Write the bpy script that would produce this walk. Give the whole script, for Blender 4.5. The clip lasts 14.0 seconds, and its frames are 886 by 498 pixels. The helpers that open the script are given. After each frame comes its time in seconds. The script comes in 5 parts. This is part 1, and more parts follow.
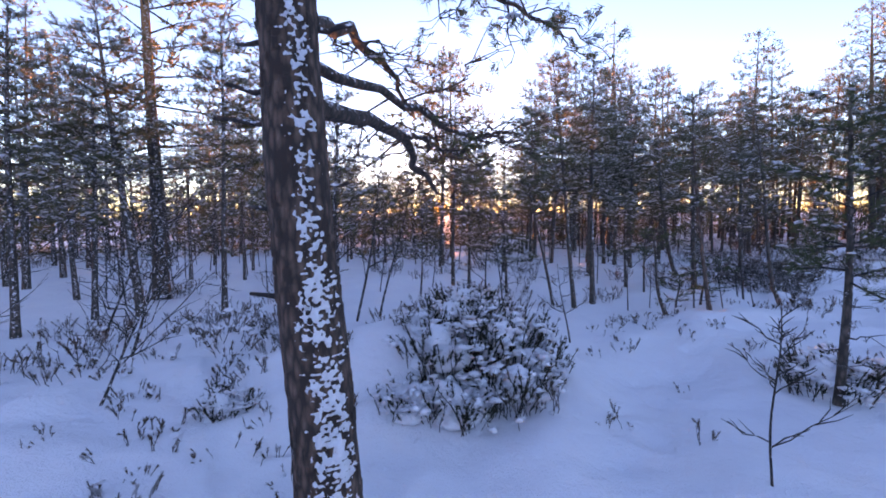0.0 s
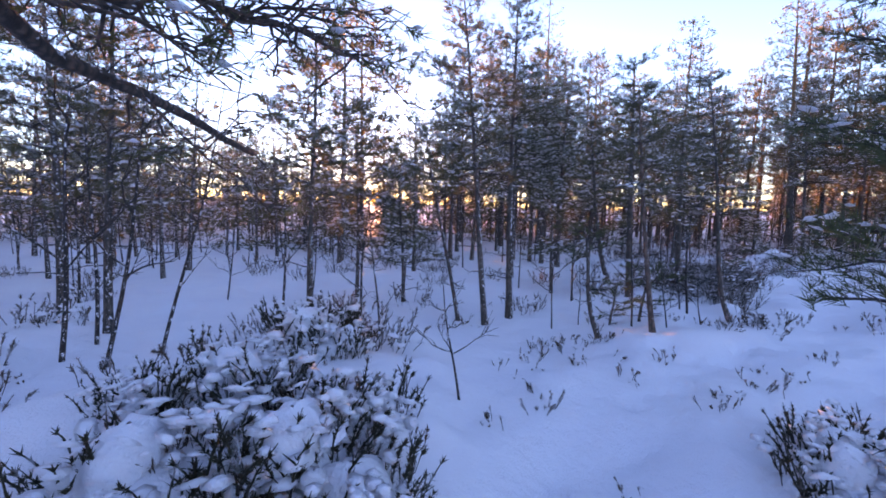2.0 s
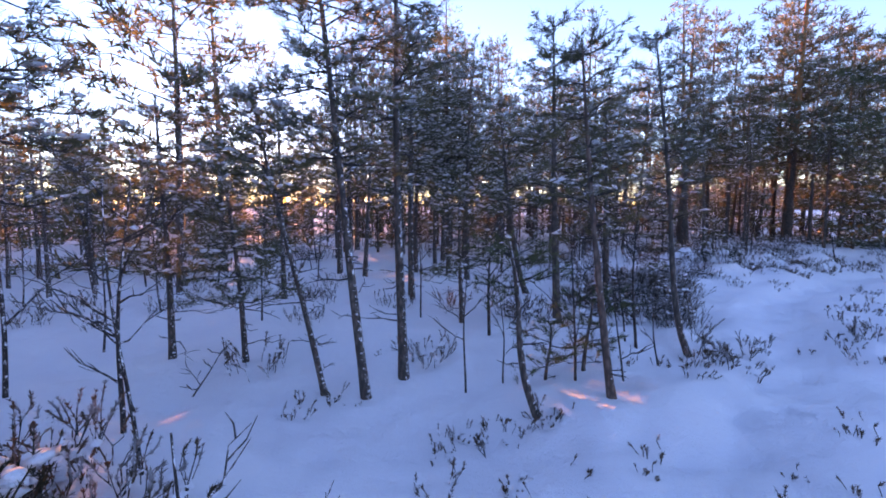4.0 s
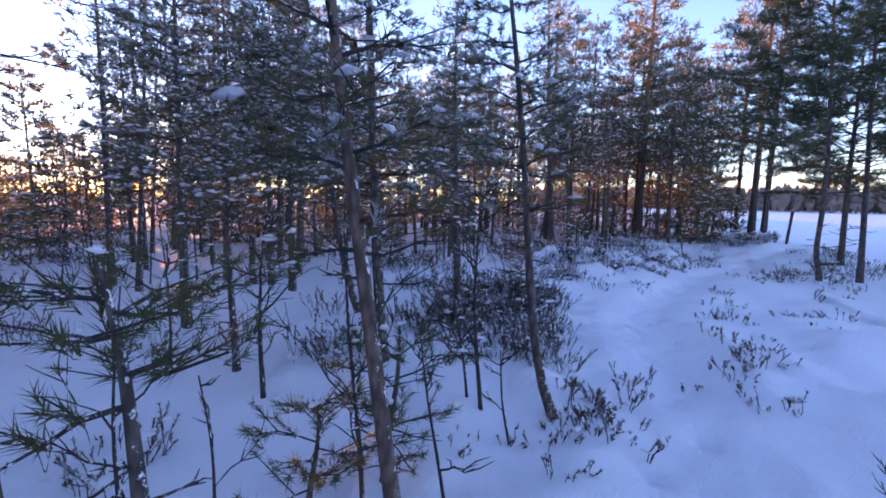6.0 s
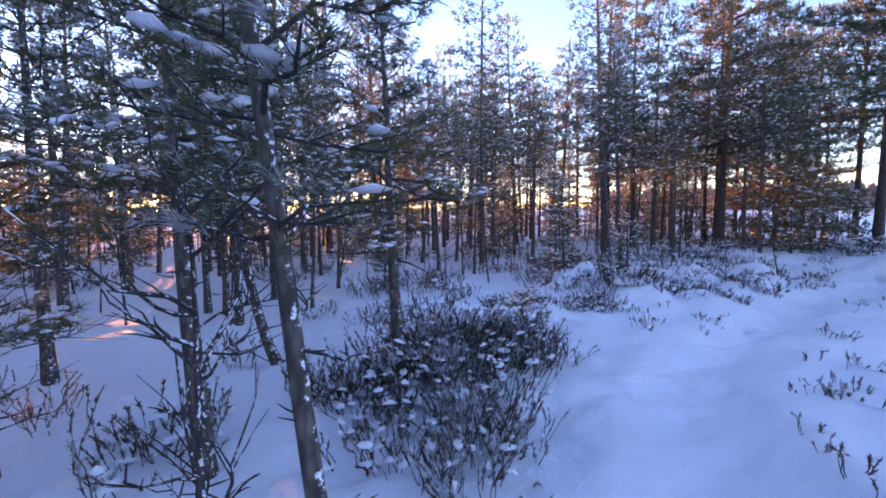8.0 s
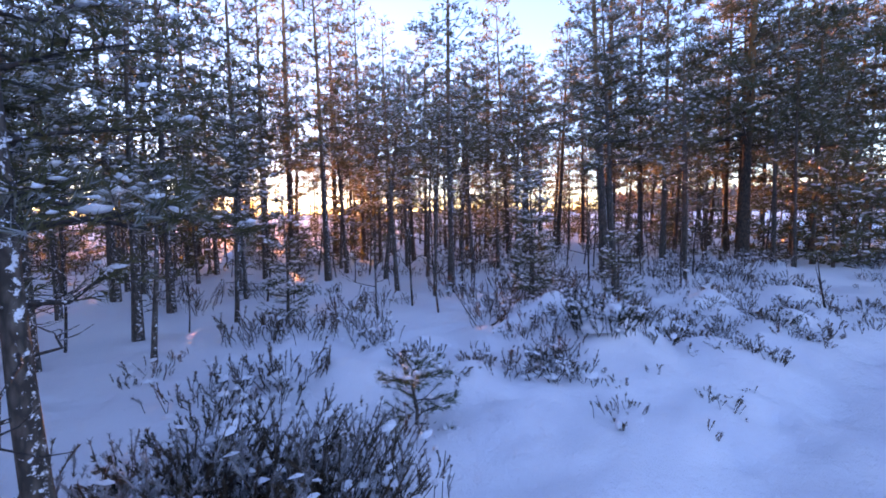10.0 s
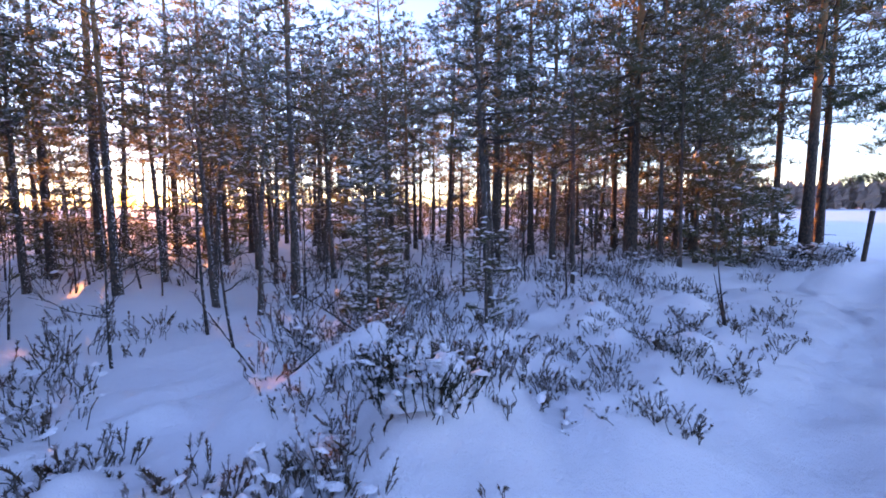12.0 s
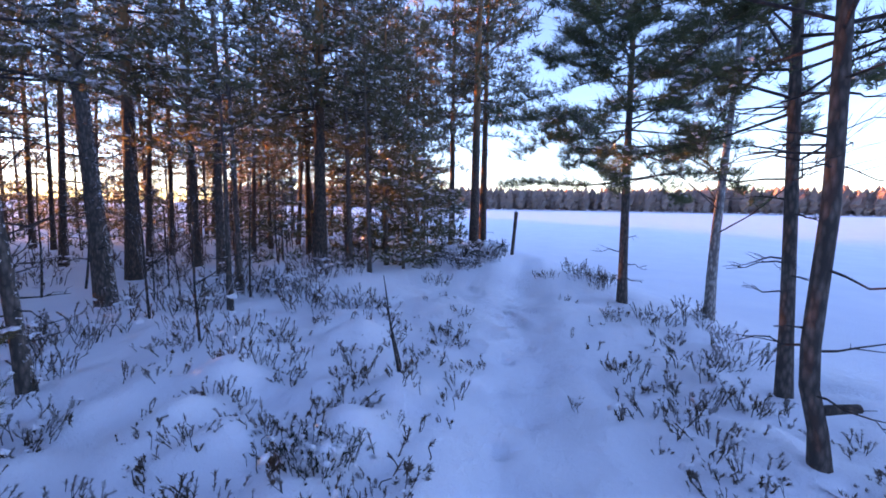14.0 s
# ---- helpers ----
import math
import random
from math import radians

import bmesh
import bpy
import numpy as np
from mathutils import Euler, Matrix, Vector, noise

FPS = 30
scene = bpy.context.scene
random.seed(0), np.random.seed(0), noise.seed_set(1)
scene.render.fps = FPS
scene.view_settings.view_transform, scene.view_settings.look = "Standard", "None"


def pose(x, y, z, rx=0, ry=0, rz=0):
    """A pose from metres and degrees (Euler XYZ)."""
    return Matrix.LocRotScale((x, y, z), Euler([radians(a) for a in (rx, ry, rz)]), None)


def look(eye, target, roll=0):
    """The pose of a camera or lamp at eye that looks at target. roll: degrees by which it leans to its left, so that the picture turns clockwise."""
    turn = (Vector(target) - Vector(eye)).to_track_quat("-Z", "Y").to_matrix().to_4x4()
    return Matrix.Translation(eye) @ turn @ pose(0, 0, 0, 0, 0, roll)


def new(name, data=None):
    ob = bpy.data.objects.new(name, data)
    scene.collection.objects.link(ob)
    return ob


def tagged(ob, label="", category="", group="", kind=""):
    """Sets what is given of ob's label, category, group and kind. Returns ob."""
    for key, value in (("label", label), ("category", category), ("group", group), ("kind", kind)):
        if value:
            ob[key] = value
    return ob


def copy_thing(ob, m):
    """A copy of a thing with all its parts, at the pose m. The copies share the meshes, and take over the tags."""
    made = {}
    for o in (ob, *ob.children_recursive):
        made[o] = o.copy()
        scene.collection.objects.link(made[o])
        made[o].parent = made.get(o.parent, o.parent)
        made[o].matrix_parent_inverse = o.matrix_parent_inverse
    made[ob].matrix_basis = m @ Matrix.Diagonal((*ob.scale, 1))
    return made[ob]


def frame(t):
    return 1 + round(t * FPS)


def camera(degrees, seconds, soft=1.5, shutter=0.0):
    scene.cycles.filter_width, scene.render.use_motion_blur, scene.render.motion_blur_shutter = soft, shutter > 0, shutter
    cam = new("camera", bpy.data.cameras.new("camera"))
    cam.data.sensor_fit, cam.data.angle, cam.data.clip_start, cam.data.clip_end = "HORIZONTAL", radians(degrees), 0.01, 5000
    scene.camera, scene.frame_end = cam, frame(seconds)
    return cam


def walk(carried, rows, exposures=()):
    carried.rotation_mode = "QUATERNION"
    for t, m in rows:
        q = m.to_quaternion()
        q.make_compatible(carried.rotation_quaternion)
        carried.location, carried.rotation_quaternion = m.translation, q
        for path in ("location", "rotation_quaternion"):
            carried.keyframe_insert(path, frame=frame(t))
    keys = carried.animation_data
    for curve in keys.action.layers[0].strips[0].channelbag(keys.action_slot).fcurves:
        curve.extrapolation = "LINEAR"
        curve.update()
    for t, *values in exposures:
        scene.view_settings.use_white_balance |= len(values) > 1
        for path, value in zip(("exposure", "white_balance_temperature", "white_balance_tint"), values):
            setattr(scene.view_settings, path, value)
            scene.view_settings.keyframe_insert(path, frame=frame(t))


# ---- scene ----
cam = camera(92.0, 14.0, soft=1.75)
PATH = [
    (0, (0.0, 0.0, 1.528), (-0.016, 1.993, 1.37), -0.6),
    (0.5, (0.229, 0.428, 1.505), (0.19, 2.421, 1.338), 0.4),
    (1, (0.475, 0.868, 1.497), (0.439, 2.86, 1.318), 1.2),
    (1.5, (0.654, 1.439, 1.471), (0.8, 3.425, 1.287), 1.1),
    (2, (0.882, 1.948, 1.443), (1.156, 3.919, 1.243), 1.4),
    (2.2, (0.961, 2.154, 1.442), (1.269, 4.119, 1.238), 1.4),
    (4.3, (1.804, 4.047, 1.537), (2.601, 5.871, 1.341), -0.0),
    (4.5, (1.947, 4.195, 1.509), (2.824, 5.981, 1.312), 0.0),
    (5, (2.365, 4.547, 1.537), (3.358, 6.271, 1.332), -0.1),
    (5.5, (2.765, 4.926, 1.479), (3.905, 6.554, 1.256), 1.5),
    (6, (3.203, 5.123, 1.457), (4.355, 6.744, 1.239), 1.1),
    (6.5, (3.659, 5.315, 1.456), (4.807, 6.936, 1.223), 1.4),
    (7, (4.127, 5.542, 1.417), (5.212, 7.205, 1.182), 1.4),
    (7.2, (4.312, 5.627, 1.41), (5.341, 7.33, 1.203), 0.6),
    (9.3, (6.562, 6.579, 1.545), (7.362, 8.404, 1.375), -0.5),
    (9.5, (6.739, 6.748, 1.544), (7.54, 8.573, 1.375), -0.6),
    (10, (7.166, 7.096, 1.554), (7.962, 8.923, 1.386), -1.0),
    (10.5, (7.576, 7.467, 1.544), (8.341, 9.308, 1.372), -1.1),
    (11, (7.976, 7.822, 1.539), (8.721, 9.67, 1.369), -1.3),
    (11.5, (8.461, 8.077, 1.5), (9.274, 9.896, 1.322), -1.1),
    (12, (9.017, 8.308, 1.474), (10.166, 9.934, 1.28), -0.2),
    (12.5, (9.612, 8.498, 1.517), (11.102, 9.817, 1.319), -0.6),
    (13, (10.135, 8.642, 1.534), (11.812, 9.712, 1.327), -0.3),
    (13.5, (10.611, 8.826, 1.547), (12.434, 9.622, 1.34), 0.5),
    (14, (11.094, 8.87, 1.495), (12.982, 9.498, 1.295), 0.9),
]
EXPOSURES = [(0, 3.2, 9300, 48), (2, 3.35, 8900, 49), (4.5, 3.25, 8200, 48), (5, 3.1, 8100, 48), (7, 3.45, 8400, 48), (11, 3.5, 8400, 48), (12, 3.55, 8600, 48), (13, 3.48, 8100, 48), (14, 3.38, 7800, 47)]
walk(cam, [(t, look(eye, target, roll)) for t, eye, target, roll in PATH], EXPOSURES)

# world, sun and sky
SUN_AZ = radians(0.8)      # to the left of +y
SUN_EL = radians(1.0)
sun_dir = Vector((-math.sin(SUN_AZ) * math.cos(SUN_EL), math.cos(SUN_AZ) * math.cos(SUN_EL), math.sin(SUN_EL)))
world = bpy.data.worlds.new("sky")
scene.world = world
world.use_nodes = True
wn = world.node_tree.nodes
wn.clear()
sky = wn.new("ShaderNodeTexSky")
sky.sky_type = "NISHITA"
sky.sun_disc = False
sky.sun_elevation = radians(2.8)
sky.sun_rotation = -SUN_AZ
sky.altitude, sky.air_density, sky.dust_density, sky.ozone_density = 50, 0.75, 0.05, 3.0
bg = wn.new("ShaderNodeBackground")
bg.inputs["Strength"].default_value = 0.15
wo = wn.new("ShaderNodeOutputWorld")
world.node_tree.links.new(sky.outputs[0], bg.inputs["Color"])
world.node_tree.links.new(bg.outputs[0], wo.inputs[0])

lamp = bpy.data.lights.new("sun", "SUN")
lamp.energy, lamp.angle, lamp.color = 2.6, radians(0.6), (1.0, 0.45, 0.14)
sun = new("sun", lamp)
sun.matrix_basis = look(sun_dir * 100, (0, 0, 0))

# ---- materials ----


def material(name, rough=0.8, metal=0.0):
    m = bpy.data.materials.new(name)
    m.use_nodes = True
    b = m.node_tree.nodes["Principled BSDF"]
    b.inputs["Roughness"].default_value, b.inputs["Metallic"].default_value = rough, metal
    return m, m.node_tree.nodes, m.node_tree.links, b


def noise_node(n, l, vec, scale, detail=4.0, rough=0.55):
    t = n.new("ShaderNodeTexNoise")
    t.inputs["Scale"].default_value, t.inputs["Detail"].default_value, t.inputs["Roughness"].default_value = scale, detail, rough
    if vec is not None:
        l.new(vec, t.inputs["Vector"])
    return t.outputs["Fac"]


def ramp(n, l, fac, stops):
    r = n.new("ShaderNodeValToRGB")
    e = r.color_ramp.elements
    while len(e) < len(stops):
        e.new(0.5)
    for k, (p, c) in zip(e, stops):
        k.position, k.color = p, (*c, 1)
    l.new(fac, r.inputs[0])
    return r.outputs[0]


def mix(n, l, fac, a, b):
    x = n.new("ShaderNodeMix")
    x.data_type = "RGBA"
    for s, v in ((0, fac), (6, a), (7, b)):
        if isinstance(v, (tuple, float, int)):
            x.inputs[s].default_value = (*v, 1) if isinstance(v, tuple) else v
        else:
            l.new(v, x.inputs[s])
    return x.outputs[2]


def calc(n, l, op, a, b=0.0, c=None):
    x = n.new("ShaderNodeMath")
    x.operation = op
    for s, v in enumerate((a, b) if c is None else (a, b, c)):
        if isinstance(v, (float, int)):
            x.inputs[s].default_value = v
        else:
            l.new(v, x.inputs[s])
    return x.outputs[0]


def bump(n, l, b, height, strength, dist):
    u = n.new("ShaderNodeBump")
    u.inputs["Strength"].default_value, u.inputs["Distance"].default_value = strength, dist
    l.new(height, u.inputs["Height"])
    l.new(u.outputs[0], b.inputs["Normal"])


def position(n):
    return n.new("ShaderNodeNewGeometry").outputs["Position"]


def local(n):
    return n.new("ShaderNodeTexCoord").outputs["Object"]


def snow_material(name, fine):
    m, n, l, b = material(name, 0.8)
    p = position(n)
    big, small = noise_node(n, l, p, 0.9), noise_node(n, l, p, fine)
    l.new(ramp(n, l, big, [(0.3, (0.82, 0.845, 0.90)), (0.7, (0.89, 0.905, 0.93))]), b.inputs["Base Color"])
    b.inputs["Specular IOR Level"].default_value = 0.06
    both = calc(n, l, "MULTIPLY_ADD", small, 0.30, noise_node(n, l, p, 9.0, 8.0, 0.62))
    bump(n, l, b, both, 0.8, 0.06)
    return m


SNOW = snow_material("snow", 90.0)
SNOW_CLUMP = snow_material("clump_snow", 60.0)


def bark_material(name, dark, light, upper, turn_z, snow_cover):
    """Plated bark, which turns to thin orange bark from the height turn_z on; snow_cover: snow blown onto one side."""
    m, n, l, b = material(name, 0.9)
    o = local(n)
    stretch = n.new("ShaderNodeMapping")
    stretch.inputs["Scale"].default_value = (1, 1, 0.35)
    l.new(o, stretch.inputs["Vector"])
    v = n.new("ShaderNodeTexVoronoi")
    v.inputs["Scale"].default_value = 34
    l.new(stretch.outputs[0], v.inputs["Vector"])
    grain = noise_node(n, l, stretch.outputs[0], 55, 6, 0.65)
    f = calc(n, l, "MULTIPLY_ADD", v.outputs["Distance"], 0.7, calc(n, l, "MULTIPLY", grain, 0.6))
    plates = ramp(n, l, f, [(0.3, light), (0.75, dark)])
    sep = n.new("ShaderNodeSeparateXYZ")
    l.new(o, sep.inputs[0])
    high = calc(n, l, "MULTIPLY_ADD", sep.outputs[2], 0.5, calc(n, l, "MULTIPLY_ADD", noise_node(n, l, o, 3), 1.0, -0.5 - 0.5 * turn_z))
    hc = n.new("ShaderNodeClamp")
    l.new(high, hc.inputs[0])
    flaky = ramp(n, l, grain, [(0.35, upper), (0.7, tuple(c * 0.55 for c in upper))])
    col = mix(n, l, hc.outputs[0], plates, flaky)
    if snow_cover > 0:
        g = n.new("ShaderNodeNewGeometry")
        d = n.new("ShaderNodeVectorMath")
        d.operation = "DOT_PRODUCT"
        l.new(g.outputs["Normal"], d.inputs[0])
        d.inputs[1].default_value = (0.62, -0.62, 0.48)
        patch = noise_node(n, l, o, 30, 5, 0.7)
        s = calc(n, l, "ADD", calc(n, l, "MULTIPLY", d.outputs["Value"], 0.24), patch)
        sh = ramp(n, l, s, [(0.80 - 0.2 * snow_cover, (0, 0, 0)), (0.85 - 0.2 * snow_cover, (1, 1, 1))])
        col = mix(n, l, sh, col, (0.84, 0.86, 0.90))
    l.new(col, b.inputs["Base Color"])
    bump(n, l, b, f, 0.8, 0.012)
    return m


BARK = bark_material("pine_bark", (0.05, 0.038, 0.032), (0.17, 0.13, 0.105), (0.30, 0.15, 0.075), 3.2, 0.22)
BARK_TALL = bark_material("tall_pine_bark", (0.04, 0.028, 0.022), (0.15, 0.10, 0.075), (0.38, 0.17, 0.07), 3.0, 0.2)
BARK_BIG = bark_material("old_pine_bark", (0.045, 0.026, 0.020), (0.21, 0.12, 0.085), (0.32, 0.16, 0.08), 5.0, 0.0)
BARK_RED = bark_material("young_pine_bark", (0.075, 0.048, 0.038), (0.24, 0.15, 0.115), (0.34, 0.17, 0.09), 2.2, 0.1)
BARK_LIMB = bark_material("limb_bark", (0.045, 0.030, 0.024), (0.17, 0.105, 0.08), (0.17, 0.10, 0.07), 6.0, 0.12)
BIRCH = bark_material("birch_bark", (0.16, 0.14, 0.13), (0.52, 0.48, 0.44), (0.30, 0.22, 0.19), 4.0, 0.3)
TWIG = bark_material("twig_bark", (0.03, 0.022, 0.02), (0.085, 0.06, 0.05), (0.09, 0.06, 0.045), 4.0, 0.3)


def leaf_material(name, a, b2, frost, rough=0.6):
    m, n, l, b = material(name, rough)
    p = position(n)
    info = n.new("ShaderNodeNewGeometry")
    col = mix(n, l, info.outputs["Random Per Island"], a, b2)
    oi = n.new("ShaderNodeObjectInfo")
    col = mix(n, l, calc(n, l, "MULTIPLY", oi.outputs["Random"], 0.35), col, tuple(0.5 * (x + y) * 1.5 for x, y in zip(a, b2)))
    f = ramp(n, l, noise_node(n, l, p, 9.0, 3), [(0.62 - frost, (0, 0, 0)), (0.74 - frost, (1, 1, 1))])
    fm = calc(n, l, "MULTIPLY", f, 0.75)
    l.new(mix(n, l, fm, col, (0.72, 0.75, 0.80)), b.inputs["Base Color"])
    b.inputs["Specular IOR Level"].default_value = 0.25
    # thin leaves let some light through
    thin = n.new("ShaderNodeBsdfTranslucent")
    l.new(mix(n, l, 0.5, col, tuple(1.5 * (x + y) for x, y in zip(a, b2))), thin.inputs["Color"])
    both = n.new("ShaderNodeMixShader")
    both.inputs[0].default_value = 0.42
    l.new(b.outputs[0], both.inputs[1])
    l.new(thin.outputs[0], both.inputs[2])
    l.new(both.outputs[0], n["Material Output"].inputs["Surface"])
    return m


NEEDLE = leaf_material("pine_needles", (0.046, 0.048, 0.024), (0.115, 0.102, 0.048), 0.085)
NEEDLE_BARE = leaf_material("green_pine_needles", (0.034, 0.048, 0.022), (0.090, 0.098, 0.042), 0.04)
HEATH = leaf_material("heather_leaves", (0.042, 0.029, 0.022), (0.135, 0.082, 0.055), 0.12)
BUSH = leaf_material("bush_leaves", (0.020, 0.022, 0.015), (0.062, 0.052, 0.03), 0.04)
HEATH_FROST = leaf_material("frosted_heather_leaves", (0.036, 0.028, 0.020), (0.12, 0.076, 0.05), 0.16)

# ---- mesh tools ----


def link_mesh(name, verts, faces, mat, parent=None, label="", smooth=True):
    """verts (n, 3); faces: an (m, 3) or (m, 4) array, or a list of such arrays."""
    me = bpy.data.meshes.new(name)
    groups = faces if isinstance(faces, list) else [faces]
    groups = [np.asarray(g, dtype=np.int32) for g in groups if len(g)]
    verts = np.asarray(verts, dtype=np.float32)
    loops = np.concatenate([g.ravel() for g in groups])
    sizes = np.concatenate([np.full(len(g), g.shape[1], dtype=np.int32) for g in groups])
    me.vertices.add(len(verts))
    me.vertices.foreach_set("co", verts.ravel())
    me.loops.add(len(loops))
    me.loops.foreach_set("vertex_index", loops)
    me.polygons.add(len(sizes))
    starts = np.zeros(len(sizes), dtype=np.int32)
    starts[1:] = np.cumsum(sizes)[:-1]
    me.polygons.foreach_set("loop_start", starts)
    me.update(calc_edges=True)
    me.polygons.foreach_set("use_smooth", np.full(len(sizes), smooth, dtype=bool))
    me.validate()
    me.materials.append(mat)
    ob = new(name, me)
    if parent is not None:
        ob.parent = parent
    if label:
        tagged(ob, label)
    return ob


class Soup:
    """Collects triangles and quads for one mesh."""

    def __init__(self):
        self.v, self.t, self.q, self.n = [], [], [], 0

    def add(self, verts, tris=None, quads=None):
        if tris is not None and len(tris):
            self.t.append(np.asarray(tris) + self.n)
        if quads is not None and len(quads):
            self.q.append(np.asarray(quads) + self.n)
        self.v.append(np.asarray(verts, dtype=float))
        self.n += len(verts)

    def tube(self, pts, radii, sides=5, cap=True):
        pts, radii = np.asarray(pts, float), np.asarray(radii, float)
        d = np.gradient(pts, axis=0)
        d /= np.linalg.norm(d, axis=1, keepdims=True) + 1e-9
        ref = np.array([0.0, 0.0, 1.0]) if abs(d[:, 2]).mean() < 0.8 else np.array([1.0, 0.0, 0.0])
        u = np.cross(d, ref)
        u /= np.linalg.norm(u, axis=1, keepdims=True) + 1e-9
        w = np.cross(d, u)
        a = np.arange(sides) * 2 * np.pi / sides
        ring = pts[:, None] + radii[:, None, None] * (np.cos(a)[None, :, None] * u[:, None] + np.sin(a)[None, :, None] * w[:, None])
        k, i = np.meshgrid(np.arange(len(pts) - 1), np.arange(sides), indexing="ij")
        j = (i + 1) % sides
        quads = np.stack([k * sides + i, k * sides + j, (k + 1) * sides + j, (k + 1) * sides + i], -1).reshape(-1, 4)
        verts = ring.reshape(-1, 3)
        tris = []
        if cap:
            verts = np.vstack([verts, pts[-1] + d[-1] * radii[-1] * 0.5])
            e, s = len(verts) - 1, (len(pts) - 1) * sides
            tris = [(s + i, s + (i + 1) % sides, e) for i in range(sides)]
        self.add(verts, tris, quads)

    def stamp(self, verts, tris, place, ahead, size, rng):
        """Copies of a small shape (its axis +z) at the rows of place, along the rows of ahead."""
        place, ahead, size = np.asarray(place, float), np.asarray(ahead, float), np.asarray(size, float)
        if not len(place):
            return
        if size.ndim == 1:
            size = np.repeat(size[:, None], 3, 1)
        w = ahead / (np.linalg.norm(ahead, axis=1, keepdims=True) + 1e-9)
        r = rng.normal(size=w.shape)
        u = np.cross(w, r)
        u /= np.linalg.norm(u, axis=1, keepdims=True) + 1e-9
        v = np.cross(w, u)
        basis = np.stack([u, v, w], 1) * size[:, :, None]
        out = place[:, None] + np.einsum("kc,ncd->nkd", verts, basis)
        idx = (np.arange(len(place)) * len(verts))[:, None, None] + tris[None]
        self.add(out.reshape(-1, 3), idx.reshape(-1, 3))

    def make(self, name, mat, parent=None, label="", smooth=True):
        if not self.v:
            return None
        faces = []
        if self.t:
            faces.append(np.concatenate([np.asarray(t).reshape(-1, 3) for t in self.t]))
        if self.q:
            faces.append(np.concatenate(self.q))
        return link_mesh(name, np.concatenate(self.v), faces, mat, parent, label, smooth)


def tuft_shape(blades, length, width, spread, rng, start=0.5):
    """A shoot of needles: slim blades that stand off an axis."""
    v, t = [], []
    for i in range(blades):
        a = i * 2.399 + rng.uniform(-0.4, 0.4)
        s = spread * rng.uniform(0.6, 1.15)
        d = np.array([math.cos(a) * math.sin(s), math.sin(a) * math.sin(s), math.cos(s)])
        side = np.cross(d, rng.normal(size=3))
        side /= np.linalg.norm(side)
        base = np.array([0, 0, rng.uniform(-start, 0.15) * length])
        k = len(v)
        v += [base + side * width * 0.5, base - side * width * 0.5, base + d * length * rng.uniform(0.75, 1.1)]
        t.append((k, k + 1, k + 2))
    return np.array(v), np.array(t)


def lump_shape(rng, sides=6, flat=0.5):
    """A lump of snow, broad and low."""
    a = np.arange(sides) * 2 * np.pi / sides
    r = rng.uniform(0.7, 1.2, sides)
    v = [(math.cos(x) * p, math.sin(x) * p, rng.uniform(-0.15, 0.25) * flat) for x, p in zip(a, r)]
    v += [(rng.normal() * 0.15, rng.normal() * 0.15, flat), (0, 0, -0.35 * flat)]
    t = []
    for i in range(sides):
        j = (i + 1) % sides
        t += [(i, j, sides), (j, i, sides + 1)]
    return np.array(v), np.array(t)


shape_rng = np.random.default_rng(5)
TUFTS = [tuft_shape(14, 0.085, 0.0065, 0.75, shape_rng, 0.9) for _ in range(4)]
TUFTS_FINE = [tuft_shape(26, 0.058, 0.0042, 0.8, shape_rng, 1.1) for _ in range(4)]
TUFTS_MID = [tuft_shape(7, 0.125, 0.022, 0.85, shape_rng, 0.9) for _ in range(4)]
TUFTS_FAR = [tuft_shape(5, 0.125, 0.026, 0.85, shape_rng, 0.9) for _ in range(4)]
LUMPS = [lump_shape(shape_rng) for _ in range(5)]
LUMPS_LOW = [lump_shape(shape_rng, 4) for _ in range(5)]


# ---- lie of the land ----

WAY = [(-1.5, -3.5), (0.0, 0.0), (0.9, 2.0), (1.9, 4.1), (3.2, 5.15), (6.6, 6.6), (8.4, 8.0), (11.0, 8.9), (14.5, 9.3), (19.0, 10.0), (24.0, 10.6)]
SHORE = [(9.0, -40.0), (11.5, -6.0), (13.6, 3.2), (16.4, 6.1), (20.5, 7.6), (26.5, 10.6), (36.0, 16.5), (70.0, 34.0), (150.0, 74.0), (420.0, 200.0)]


def to_line(x, y, line):
    """The distance to a line of points and on which side of it one is (to its right: positive)."""
    best, sign = np.full(np.shape(x), 1e9), np.zeros(np.shape(x))
    for (ax, ay), (bx, by) in zip(line, line[1:]):
        dx, dy = bx - ax, by - ay
        k = np.clip(((x - ax) * dx + (y - ay) * dy) / (dx * dx + dy * dy), 0, 1)
        d = np.hypot(x - ax - k * dx, y - ay - k * dy)
        s = np.sign((x - ax) * dy - (y - ay) * dx)
        sign = np.where(d < best, s, sign)
        best = np.minimum(best, d)
    return best, sign


def smooth_noise(x, y, seed):
    """Rolling unevenness from crossed waves, between about -1 and 1."""
    r = np.random.default_rng(seed)
    out = 0
    for k in range(6):
        a, p, q = r.uniform(0, 2 * math.pi), r.uniform(0, 6.28), r.uniform(0.7, 1.5)
        out = out + np.sin((x * math.cos(a) + y * math.sin(a)) * q * 2 * math.pi + p)
    return out / 3.2


